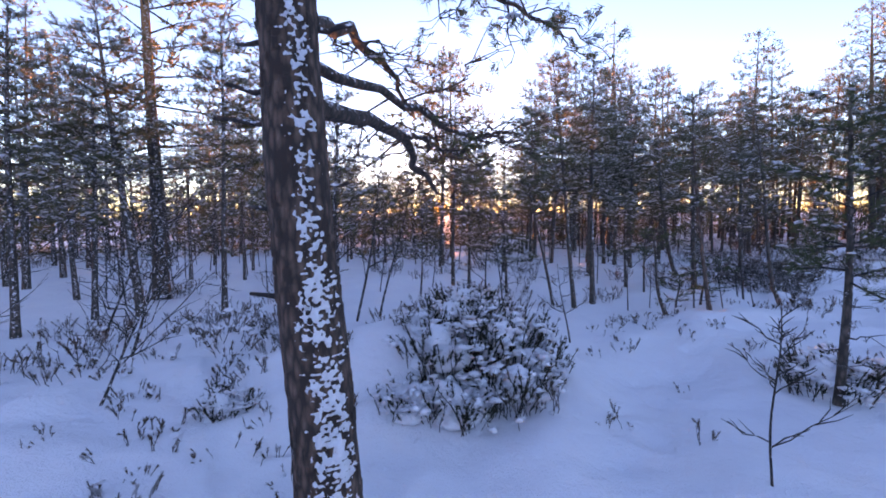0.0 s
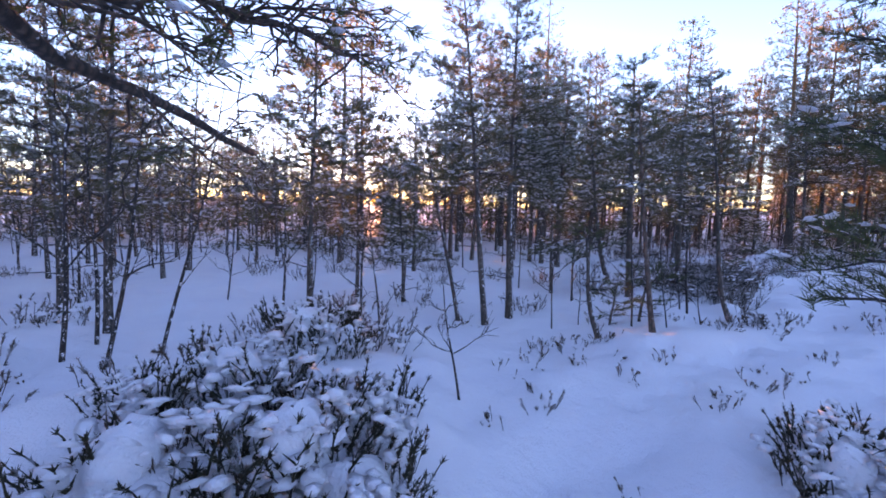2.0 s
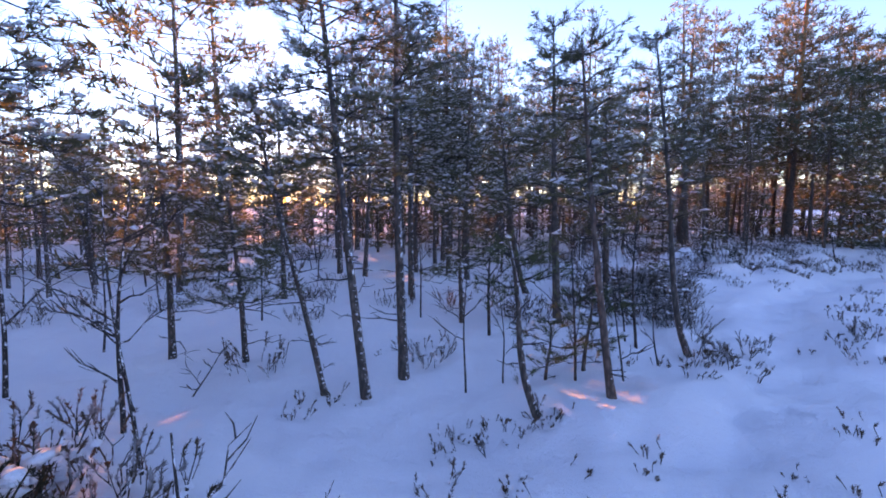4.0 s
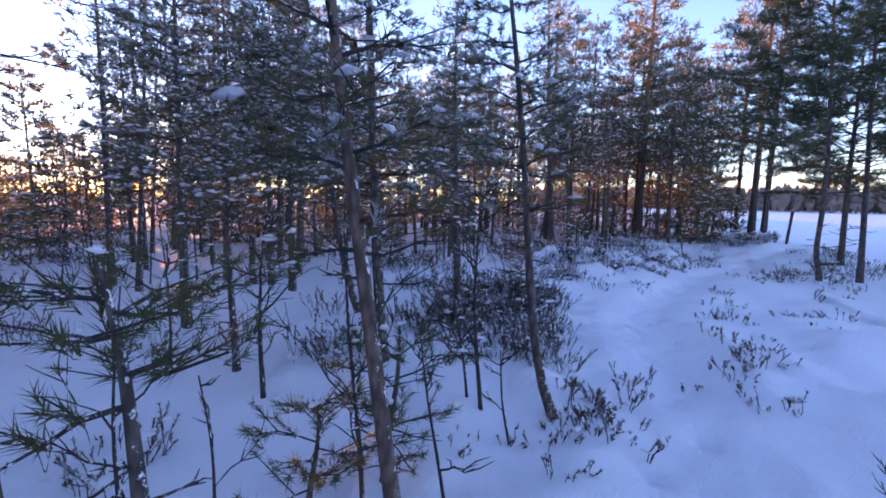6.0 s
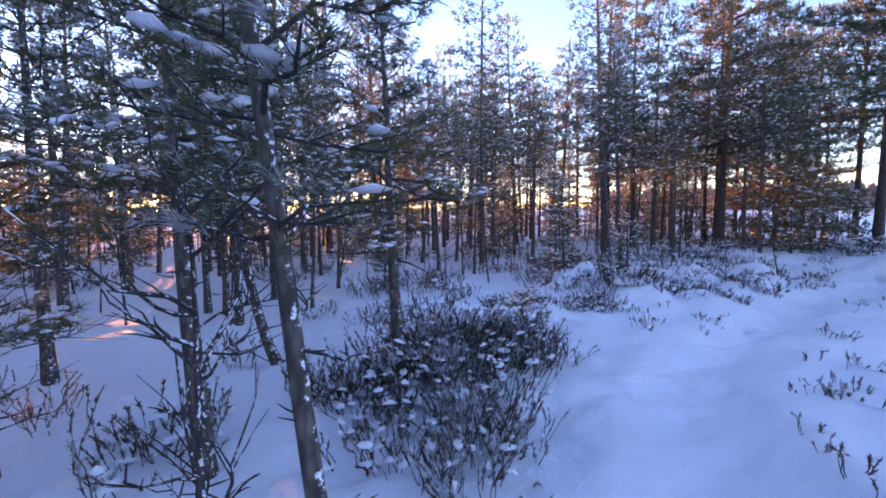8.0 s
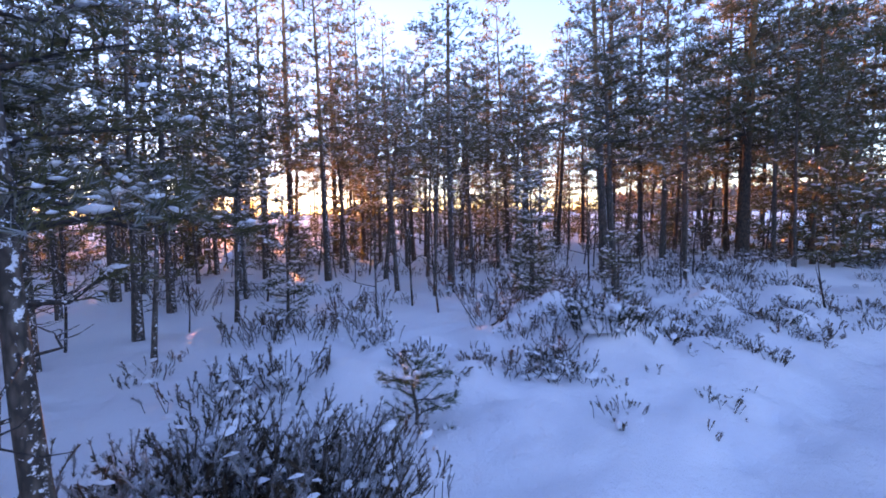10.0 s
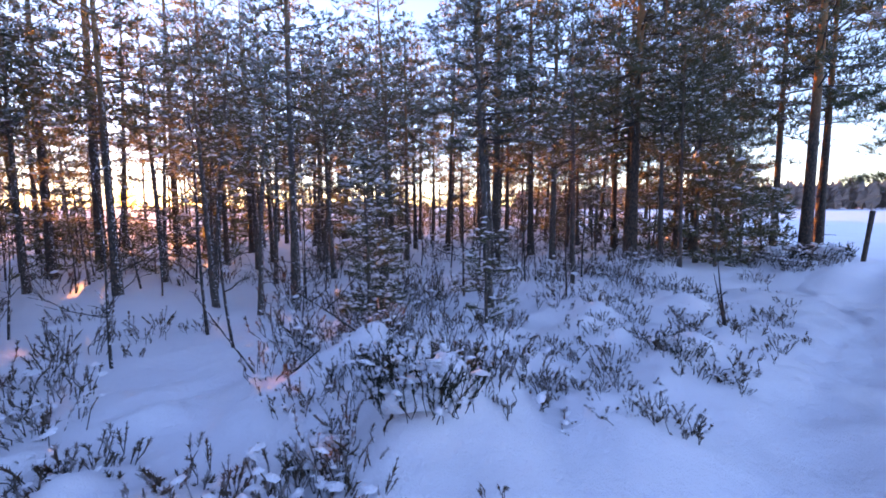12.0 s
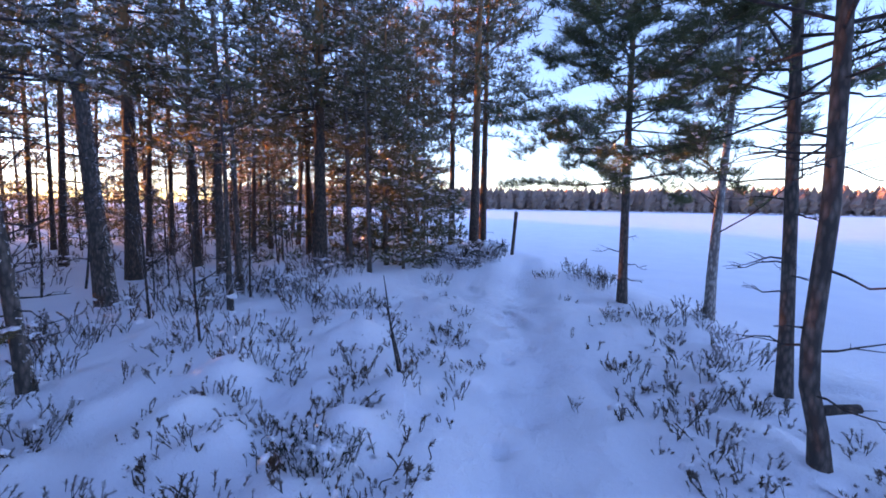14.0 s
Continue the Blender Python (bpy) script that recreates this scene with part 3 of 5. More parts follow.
def old_pine():
    rng = np.random.default_rng(77)
    t = new("pine_tree")
    bx, by = -0.535, 1.83
    t.location = (bx, by, gz(bx, by) - 0.05)
    k = np.linspace(0, 1, 40)
    line = np.stack([-0.40 * k + 0.012 * np.sin(k * 23), 0.02 * np.sin(k * 9), 8.0 * k], -1)
    r = 0.142 * (1 - k) ** 0.7 + 0.01
    r[0] *= 1.2
    s = Soup()
    s.tube(line, r * (1 + 0.03 * np.sin(k * 61)), 28)
    tr = s.make("trunk", BARK_BIG, t, "reddish brown plated pine trunk")
    # bark plates that stand off the trunk
    plate = Soup()
    pv = np.array([(-1, -1.3, 0), (1, -1.1, 0), (1.1, 1.2, 0), (-0.9, 1.3, 0), (-0.6, -0.8, 1), (0.7, -0.7, 1), (0.7, 0.8, 1), (-0.6, 0.9, 1)], float)
    pt = np.array([(4, 5, 6), (4, 6, 7), (0, 1, 5), (0, 5, 4), (1, 2, 6), (1, 6, 5), (2, 3, 7), (2, 7, 6), (3, 0, 4), (3, 4, 7)])
    for i in range(900):
        z, a = rng.uniform(0.0, 4.2), rng.uniform(0, 6.28)
        o = at_height(line, z)
        rr = np.interp(z, line[:, 2], r)
        d = np.array([math.cos(a), math.sin(a), 0])
        u, w, hgt = np.cross([0, 0, 1.0], d), np.array([0, 0, 1.0]), rng.uniform(0.003, 0.008)
        sx, sz = rng.uniform(0.010, 0.024), rng.uniform(0.014, 0.034)
        plate.add(o + d * (rr - 0.003) + pv[:, :1] * sx * u + pv[:, 1:2] * sz * w + pv[:, 2:] * hgt * d, pt)
    plate.make("plated_bark", BARK_BIG, t, smooth=False)
    # snow blown onto one side of the bark
    crust = Soup()
    za, aa = np.arange(0.02, 2.9, 0.011), np.arange(-1.25, 1.25, 0.04)
    shell = np.zeros((len(za), len(aa), 3))
    for i, z in enumerate(za):
        o, rr = at_height(line, z), np.interp(z, line[:, 2], r)
        for j, da in enumerate(aa):
            a, sd = radians(-58) + da, da * 0.14
            f = 0.6 * noise.noise(Vector((sd * 16, z * 13, 3.0))) + 0.95 * noise.noise(Vector((sd * 26, z * 62, 7.0))) + 0.75 * noise.noise(Vector((sd * 60, z * 125, 1.0)))
            f = f - 0.75 * (abs(da) / (0.85 if z < 1.35 else 0.6)) ** 2 + (0.12 if z < 1.35 else -0.04)
            shell[i, j] = o + np.array([math.cos(a), math.sin(a), 0]) * (rr + max(-0.012, min(0.013, 0.04 * f)))
    ci, cj = np.meshgrid(np.arange(len(aa) - 1), np.arange(len(za) - 1), indexing="xy")
    crust.add(shell.reshape(-1, 3), None, np.stack([cj * len(aa) + ci, cj * len(aa) + ci + 1, (cj + 1) * len(aa) + ci + 1, (cj + 1) * len(aa) + ci], -1).reshape(-1, 4))
    crust.make("snow_crust", SNOW_CLUMP, t, "patches of snow blown onto the bark")
    o = np.array(t.location)
    green, white = Soup(), Soup()

    def limb(points, r0, twigs, needles, name="limb", size=0.5):
        p = np.array(points) - o
        k0 = np.linspace(0, 1, len(p))
        kk = np.linspace(0, 1, 14)
        q = np.stack([np.interp(kk, k0, p[:, c]) for c in range(3)], -1)
        q[1:-1] = 0.25 * q[:-2] + 0.5 * q[1:-1] + 0.25 * q[2:]
        q[1:-1] += rng.normal(size=(12, 3)) * 0.018
        ls = Soup()
        ls.tube(q, np.linspace(r0, 0.4 * r0, 14), 8)
        for i in range(twigs):
            f = rng.uniform(0.25, 1.0)
            b = np.array([np.interp(f, kk, q[:, c]) for c in range(3)])
            d = q[-1] - q[0]
            a = math.atan2(d[1], d[0]) + rng.choice([-1, 1]) * rng.uniform(0.2, 1.4)
            ln = size * rng.uniform(0.5, 1.5) * (1.2 - 0.5 * f)
            tw = twig_line(b, np.array([math.cos(a), math.sin(a), rng.uniform(-0.55, 0.45)]), ln, rng.uniform(-0.1, 0.35), rng, 6, 0.06)
            ls.tube(tw, np.linspace(0.009, 0.0025, 6), 5, cap=False)
            for j in range(5):
                g = rng.uniform(0.3, 1.0)
                c0 = np.array([np.interp(g, np.linspace(0, 1, 6), tw[:, c]) for c in range(3)])
                a2 = a + rng.choice([-1, 1]) * rng.uniform(0.4, 1.2)
                t2 = twig_line(c0, np.array([math.cos(a2), math.sin(a2), rng.uniform(-0.4, 0.7)]), ln * rng.uniform(0.25, 0.5), 0.1, rng, 4, 0.08)
                ls.tube(t2, np.linspace(0.005, 0.002, 4), 4, cap=False)
                if rng.random() < needles:
                    for e in range(3):
                        v, tt = TUFTS[e]
                        c1 = t2[-1] + rng.normal(size=3) * 0.03
                        green.stamp(v, tt, [c1], [t2[-1] - t2[-2] + rng.normal(size=3) * 0.05], np.array([rng.uniform(0.8, 1.1)]), rng)
                    if rng.random() < 0.4:
                        v, tt = LUMPS[j]
                        white.stamp(v, tt, [t2[-1] + np.array([0, 0, 0.02])], [np.array([0, 0, 1.0])], np.array([rng.uniform(0.02, 0.045)]), rng)
        ls.make(name, BARK_LIMB, t)

    limb([(-0.62, 1.85, 1.98), (-0.46, 2.4, 2.07), (-0.30, 3.0, 2.09), (-0.20, 3.9, 1.90), (-0.10, 5.4, 1.80)], 0.050, 13, 0.12)
    limb([(-0.64, 1.85, 2.36), (-0.58, 2.8, 2.70), (-0.50, 4.0, 2.84), (-0.42, 6.0, 2.86)], 0.042, 20, 0.2)
    limb([(-0.62, 1.85, 2.2), (-0.25, 2.9, 2.27), (0.2, 3.9, 2.22), (0.72, 4.6, 2.30)], 0.030, 26, 0.35, size=0.55)
    limb([(-0.66, 1.85, 2.7), (-0.2, 2.4, 2.9), (0.5, 3.3, 3.05), (1.0, 3.9, 3.1)], 0.028, 16, 0.5)
    limb([(-0.66, 1.85, 3.0), (-1.2, 2.5, 3.25), (-1.9, 3.4, 3.5)], 0.026, 18, 0.8)
    limb([(-0.30, 3.0, 2.09), (-0.10, 3.3, 2.06), (0.10, 3.55, 2.02)], 0.018, 8, 0.3, size=0.35)
    for z, ax, ay, ln in ((2.13, -1.0, 0.1, 0.22), (2.32, -1.0, 0.25, 0.16), (1.98, -1.0, -0.1, 0.24), (1.62, -1.0, 0.1, 0.15), (1.24, -1.0, 0.0, 0.16), (2.38, 1.0, 0.2, 0.17), (1.72, 1.0, 0.3, 0.12)):
        b = at_height(line, z) + np.array([0.09 * ax, 0.09 * ay, 0])
        st = Soup()
        p = twig_line(b, np.array([ax, ay, 0.12]), ln, 0, rng, 4, 0.04)
        st.tube(p, np.linspace(0.015, 0.008, 4), 6)
        st.make("broken_branch", TWIG, t)
    # the crown above
    tp, td = [], []
    cl = Soup()
    for i in range(46):
        z, a = rng.uniform(3.6, 7.9), rng.uniform(0, 6.28)
        ln = 2.0 * (1 - (z - 3.4) / 5.2) * rng.uniform(0.6, 1.1)
        p = twig_line(at_height(line, z), np.array([math.cos(a), math.sin(a), rng.uniform(0, 0.4)]), ln, 0.1, rng, 5, 0.05)
        cl.tube(p, np.linspace(0.02, 0.004, 5), 4, cap=False)
        for q in range(16):
            f = rng.uniform(0.3, 1.0)
            tp.append(np.array([np.interp(f, np.linspace(0, 1, 5), p[:, c]) for c in range(3)]) + rng.normal(size=3) * np.array([0.14, 0.14, 0.06]))
            td.append(np.array([math.cos(a), math.sin(a), 0.6]) + rng.normal(size=3) * 0.5)
    cl.make("branchwork", TWIG, t)
    tp, td = np.array(tp), np.array(td)
    green.stamp(*TUFTS[0], tp, td, rng.uniform(1.0, 1.5, len(tp)), rng)
    green.make("crown", NEEDLE_BARE, t, smooth=False)
    m = rng.random(len(tp)) < 0.5
    white.stamp(*LUMPS[1], tp[m] + np.array([0, 0, 0.03]), np.tile([0.0, 0, 1], (int(m.sum()), 1)), rng.uniform(0.03, 0.06, int(m.sum())), rng)
    white.make("snow_cover", SNOW_CLUMP, t)
    tagged(t, "old Scots pine with plated bark, wind-blown snow and broken branches", "pine tree")


old_pine()

# ---- trees along the walk ----

TALL = "tall Scots pine with an orange upper trunk and a snowy crown"
SMALL = "small crooked pine with snow on its needles, in deep snow"

# round the start
pine(-5.3, 7.83, 9.0, 0.24, (-0.1, 0.2), 0.27, 2.6, 1, 0.5, full=0.85, dead=24, bulk=1.3, label="tall sparse Scots pine with long bare lower branches", bark=BARK_TALL, detail="mid")
pine(-4.8, 6.6, 5.0, 0.13, (-0.5, 0.1), 0.45, 1.0, 2, 0.5)
pine(-5.6, 5.4, 4.2, 0.09, (0.2, 0.1), 0.4, 0.9, 3, 0.5)
pine(-5.3, 6.3, 3.6, 0.08, (0.1, 0.1), 0.4, 0.8, 4, 0.5)
pine(-3.57, 6.75, 4.6, 0.08, (0.1, 0.1), 0.5, 0.8, 5, 0.5)
pine(-2.9, 7.5, 4.4, 0.09, (-0.1, 0.2), 0.45, 0.9, 6, 0.5)
pine(-1.7, 6.3, 3.2, 0.07, (0.1, 0.1), 0.42, 0.7, 7, 0.5)
pine(-0.15, 12.4, 5.7, 0.15, (0.1, 0.1), 0.34, 2.1, 8, 0.4, bulk=1.5, dome=0.36, label="broad round-topped Scots pine with snow on its crown", detail="mid")
pine(0.1, 6.6, 3.0, 0.06, (0.05, 0.1), 0.5, 0.6, 9, 0.4)
pine(3.30, 3.52, 2.7, 0.065, (0.05, 0.1), 0.42, 0.7, 10, 0.4, needles=NEEDLE_BARE)
sapling(1.73, 2.19, 1.0, 0.015, (-0.04, 0.0), 11, 13, reach=0.42, sway=0.08)
sapling(-1.14, 5.3, 2.4, 0.035, (0.45, 0.1), 12, 8)
sapling(-1.5, 5.4, 2.6, 0.04, (0.25, 0.15), 13, 8)
sapling(-0.9, 5.6, 2.2, 0.03, (0.5, 0.1), 14, 8)
sapling(-1.5, 5.8, 2.5, 0.035, (0.1, 0.1), 15, 8)
sapling(0.85, 6.4, 1.6, 0.025, (-0.1, 0.1), 16, 6)
sapling(1.45, 4.95, 0.95, 0.022, (-0.12, 0.1), 17, 6, reach=0.6)
sapling(-3.2, 4.2, 1.7, 0.03, (0.5, 0.2), 18, 12, reach=0.9)
sapling(-4.0, 4.8, 1.9, 0.03, (0.7, 0.1), 19, 12, reach=0.9)
sapling(-2.8, 3.3, 1.2, 0.025, (0.5, 0.3), 20, 10, reach=0.9)
sapling(-4.6, 3.6, 1.6, 0.03, (0.6, 0.2), 21, 12, reach=0.9)

# the stand of young pines
pine(2.62, 7.62, 4.3, 0.082, (-0.05, 0.05), 0.58, 0.7, 30, 0.5, full=0.75, dead=18)
pine(2.22, 7.36, 4.3, 0.070, (-0.42, 0.05), 0.48, 0.8, 31, 0.5, dead=10)
pine(1.89, 7.50, 2.6, 0.045, (-0.48, 0.1), 0.66, 0.5, 32, 0.4, dead=16)
pine(0.46, 8.85, 2.7, 0.06, (0.0, 0.0), 0.35, 0.75, 33, 0.7)
pine(1.19, 8.45, 2.0, 0.05, (-0.1, 0.0), 0.35, 0.6, 34, 0.6)
pine(3.32, 6.40, 1.32, 0.052, (-0.16, 0.10), 0.74, 0.36, 35, 0.12, foot=0.5, dead=8, sway=0.05, label=SMALL, needles=NEEDLE_BARE)
pine(3.93, 6.33, 2.7, 0.055, (-0.22, 0.17), 0.48, 0.36, 36, 0.14, full=0.85, fine=True, bark=BARK_RED, foot=0.1, dead=9, label="leaning young pine with reddish bark and bare lower branches")
pine(5.47, 6.95, 3.2, 0.056, (-0.28, 0.19), 0.46, 0.5, 37, 0.3, fine=True, foot=0.4, dead=9, label="slim leaning pine with a curved foot in the snow")
pine(4.95, 8.50, 3.9, 0.10, (-0.12, 0.1), 0.42, 0.9, 38, 0.55)
pine(3.84, 9.12, 2.2, 0.055, (0.0, 0.1), 0.35, 0.7, 39, 0.5, dead=10)
sapling(3.9, 8.40, 1.45, 0.045, (0.03, 0.02), 40, 20, reach=0.5, label="low bare sapling with a dense tangle of fine twigs")
pine(3.80, 7.04, 0.55, 0.022, (0.05, 0.03), 0.35, 0.30, 410, 0.1, full=0.7, dead=3, label=SMALL, needles=NEEDLE_BARE)
pine(4.17, 6.98, 0.82, 0.03, (0.10, 0.05), 0.35, 0.42, 41, 0.1, full=0.65, dead=6, bulk=1.1, label=SMALL, needles=NEEDLE_BARE)
pine(5.15, 12.0, 4.5, 0.10, (0.1, 0.1), 0.40, 0.95, 43, 0.65)
pine(4.4, 13.3, 5.4, 0.11, (0.1, 0.1), 0.35, 1.0, 44, 0.65, detail="mid")
pine(3.6, 10.8, 4.3, 0.10, (0, 0.1), 0.40, 0.95, 45, 0.65)
pine(2.78, 14.1, 5.6, 0.12, (0, 0.1), 0.35, 1.2, 46, 0.65, detail="mid")
pine(0.2, 15.0, 7.0, 0.16, (0, 0.1), 0.35, 1.5, 47, 0.65, detail="mid")
pine(4.75, 12.9, 4.6, 0.09, (0, 0.1), 0.40, 0.9, 48, 0.6)
sapling(3.08, 7.2, 1.25, 0.022, (0.05, 0.1), 50, 6)
sapling(3.42, 7.14, 0.8, 0.018, (-0.05, 0), 51, 3)
sapling(4.01, 6.88, 1.5, 0.028, (-0.05, 0.05), 52, 8)
sapling(4.31, 6.62, 0.9, 0.02, (-0.12, 0.05), 53, 4)
sapling(5.07, 7.26, 1.55, 0.035, (-0.05, 0.03), 54, 14, reach=0.55)
sapling(5.1, 7.45, 1.0, 0.025, (-0.12, 0.03), 55, 6)
sapling(5.0, 6.9, 0.7, 0.02, (-0.1, 0.03), 56, 6)
sapling(5.95, 5.35, 0.34, 0.012, (0.12, 0.05), 58, 5, reach=0.7)
sapling(0.62, 6.9, 1.6, 0.035, (0.12, 0), 57, 9)

# beyond the heather
pine(6.35, 9.2, 3.1, 0.10, (-0.10, 0.05), 0.40, 0.85, 60, 0.55, dead=12, label="bushy young pine heavy with snow")
pine(5.47, 10.12, 3.4, 0.09, (-0.38, 0.15), 0.42, 0.9, 61, 0.55, foot=0.3, label="bushy young pine heavy with snow")
pine(5.0, 12.7, 4.6, 0.10, (0.0, 0.1), 0.35, 0.95, 62, 0.8)
pine(6.12, 12.3, 2.2, 0.05, (0.1, 0.1), 0.7, 0.4, 63, 0.5)
pine(8.18, 9.98, 0.44, 0.018, (0.0, 0.02), 0.10, 0.15, 64, 0.75, label="knee-high pine seedling dusted with snow", needles=NEEDLE_BARE)
pine(8.2, 21.6, 11.0, 0.24, (0.1, 0.1), 0.28, 2.0, 65, 0.15, full=0.45, dead=10, bark=BARK_TALL, label="tall sparse pine with many bare spreading branches", detail="mid")
pine(9.9, 23.4, 9.5, 0.22, (0.0, 0.1), 0.50, 1.3, 66, 0.6, bark=BARK_TALL, detail="mid")
pine(12.0, 23.5, 9.0, 0.18, (0.0, 0.1), 0.50, 1.2, 67, 0.6, bark=BARK_TALL, detail="mid")
pine(11.2, 15.9, 8.2, 0.14, (0.1, 0.1), 0.42, 1.3, 68, 0.75, detail="mid", dead=22)
pine(15.4, 15.5, 9.2, 0.24, (-0.1, 0.55), 0.38, 1.6, 69, 0.75, label="dark-trunked Scots pine with a snowy crown", detail="mid", dead=22)
pine(19.0, 14.3, 12.0, 0.28, (0.3, 0.1), 0.25, 2.5, 70, 0.35, "mid", bark=BARK_TALL, label=TALL, bulk=1.5)
pine(16.6, 14.2, 6.0, 0.10, (0.0, 0.1), 0.40, 1.0, 71, 0.6, detail="mid", dead=22)
pine(18.9, 13.5, 6.5, 0.12, (0.0, 0.1), 0.50, 1.0, 72, 0.5, detail="mid", dead=22)
pine(11.6, 13.4, 2.3, 0.045, (0.0, 0.05), 0.15, 0.35, 73, 0.9, label="slim snowy pine sapling")
pine(10.95, 12.4, 1.9, 0.04, (0.0, 0.05), 0.15, 0.30, 74, 0.9, label="slim snowy pine sapling")
pine(12.2, 11.95, 1.3, 0.03, (0.0, 0.05), 0.15, 0.28, 75, 0.8, label="slim snowy pine sapling")
pine(7.5, 13.1, 1.7, 0.035, (0.0, 0.0), 0.15, 0.3, 76, 0.8, label="slim snowy pine sapling")
pine(5.82, 15.3, 6.4, 0.12, (0.1, 0.0), 0.30, 1.5, 77, 0.7, detail="mid", bulk=1.4)
pine(4.85, 16.2, 7.0, 0.14, (0.0, 0.1), 0.30, 1.6, 770, 0.7, detail="mid", bulk=1.4)
pine(6.75, 17.6, 7.6, 0.15, (0.1, 0.1), 0.34, 1.6, 771, 0.65, detail="mid", bulk=1.4)
pine(3.25, 15.7, 5.4, 0.12, (0.0, 0.1), 0.34, 1.3, 772, 0.65, detail="mid", bulk=1.3)
pine(6.85, 13.9, 3.0, 0.06, (0.1, 0.0), 0.45, 0.6, 78, 0.8)
pine(4.0, 19.4, 7.5, 0.16, (0.0, 0.1), 0.35, 1.4, 79, 0.7, detail="mid")
pine(13.1, 12.9, 5.2, 0.10, (-0.3, 0.1), 0.45, 1.0, 80, 0.5, dead=22)
pine(15.6, 13.4, 4.0, 0.07, (0.0, 0.1), 0.5, 0.7, 81, 0.6, detail="mid", dead=22)
pine(16.9, 17.0, 9.5, 0.26, (0.2, 0.1), 0.40, 1.7, 82, 0.6, bark=BARK_TALL, detail="mid", dead=22)
pine(18.8, 13.0, 5.0, 0.09, (0.0, 0.1), 0.5, 0.8, 83, 0.5, detail="mid")
sapling(9.75, 11.95, 0.75, 0.018, (-0.42, 0.15), 84, 2, label="leaning dead stick in the snow", kind_name="dead_stick", sway=0.01)
sapling(9.95, 12.0, 0.42, 0.022, (0.55, -0.15), 840, 9, reach=0.9, label="low bare branch lying half buried in the snow", kind_name="dead_branch")
sapling(10.35, 11.35, 0.38, 0.018, (-0.45, 0.1), 841, 7, reach=0.9, label="low bare branch lying half buried in the snow", kind_name="dead_branch")
sapling(0.82, 7.75, 0.40, 0.016, (0.25, 0.0), 842, 5, reach=0.8, label="low bare branch lying half buried in the snow", kind_name="dead_branch")
sapling(14.2, 10.25, 0.9, 0.035, (-0.12, 0.1), 85, 2, label="leaning dead stem standing beside the path", kind_name="dead_stick", sway=0.02, reach=0.2)
sapling(14.55, 10.40, 0.7, 0.03, (-0.16, 0.1), 86, 2, label="leaning dead stem standing beside the path", kind_name="dead_stick", sway=0.02, reach=0.2)
sapling(14.8, 13.85, 2.4, 0.035, (-0.05, 0.1), 87, 8)
sapling(14.3, 12.5, 1.5, 0.03, (0.0, 0.0), 88, 8)
sapling(16.4, 13.8, 2.6, 0.04, (0.0, 0.0), 89, 7)

# the shore
pine(18.6, 8.25, 6.8, 0.14, (0.1, 0.1), 0.30, 2.5, 90, 0.2, dead=8, needles=NEEDLE_BARE, bulk=1.2, thick=4, label="dark green Scots pine on the lake shore")
pine(15.25, 7.24, 7.5, 0.102, (0.05, 0.28), 0.32, 2.7, 91, 0.2, dead=16, needles=NEEDLE_BARE, bulk=1.2, thick=3, label="straight shore pine with long bare side branches")
pine(13.90, 7.57, 7.0, 0.088, (0.05, 0.1), 0.34, 2.7, 92, 0.3, dead=14, needles=NEEDLE_BARE, sway=0.01, curve=((0, 0), (0.3, 0.03), (0.5, 0.085), (0.75, 0.09), (1.5, 0.05), (2.6, 0.06), (7, 0.25)), bulk=1.2, thick=3, label="bent shore pine with a cut stub near its foot")
sapling(17.75, 7.2, 5.6, 0.15, (0.35, 0.0), 93, 16, bark=BIRCH, label="pale slim birch tree with bare twigs on the shore", reach=0.4, kind_name="birch_tree", sway=0.04)
pine(25.0, 13.2, 10.5, 0.20, (0.0, 0.0), 0.35, 1.9, 94, 0.4, "mid", bark=BARK_TALL, bulk=1.5)
pine(23.0, 11.9, 12.0, 0.26, (0.1, 0.0), 0.36, 2.7, 95, 0.25, "mid", bark=BARK_TALL, label=TALL, bulk=1.5)
pine(25.6, 12.3, 11.0, 0.20, (0.1, 0.0), 0.36, 2.4, 96, 0.3, "mid", bark=BARK_TALL, label=TALL, bulk=1.5)
pine(24.2, 11.9, 10.0, 0.15, (0.1, 0.0), 0.40, 1.6, 97, 0.3, "mid", bark=BARK_TALL, label=TALL, bulk=1.5)
pine(29.4, 17.5, 10.0, 0.22, (0.0, 0.0), 0.32, 2.0, 98, 0.5, "mid", bark=BARK_TALL, bulk=1.5)
pine(17.6, 15.6, 8.5, 0.15, (0.1, 0.1), 0.28, 1.7, 99, 0.6, "mid", bulk=1.5)
pine(20.6, 15.4, 9.5, 0.16, (0.0, 0.1), 0.28, 1.8, 120, 0.6, "mid", bark=BARK_TALL, bulk=1.5)
pine(21.8, 16.6, 10.0, 0.18, (0.0, 0.1), 0.30, 1.9, 121, 0.5, "mid", bark=BARK_TALL, bulk=1.5)
pine(18.3, 17.0, 9.5, 0.18, (0.0, 0.1), 0.32, 1.8, 122, 0.6, "mid", bark=BARK_TALL, bulk=1.5)
pine(22.8, 14.6, 8.5, 0.14, (0.0, 0.1), 0.30, 1.7, 123, 0.5, "mid", bulk=1.5)
pine(20.2, 13.3, 6.5, 0.11, (0.0, 0.1), 0.30, 1.4, 124, 0.5, "mid", bulk=1.5)
pine(24.4, 14.5, 8.0, 0.14, (0.0, 0.1), 0.25, 1.7, 126, 0.5, detail="mid", bulk=1.5)
pine(21.8, 14.6, 8.5, 0.15, (0.0, 0.1), 0.22, 1.7, 128, 0.5, detail="mid", bulk=1.5)
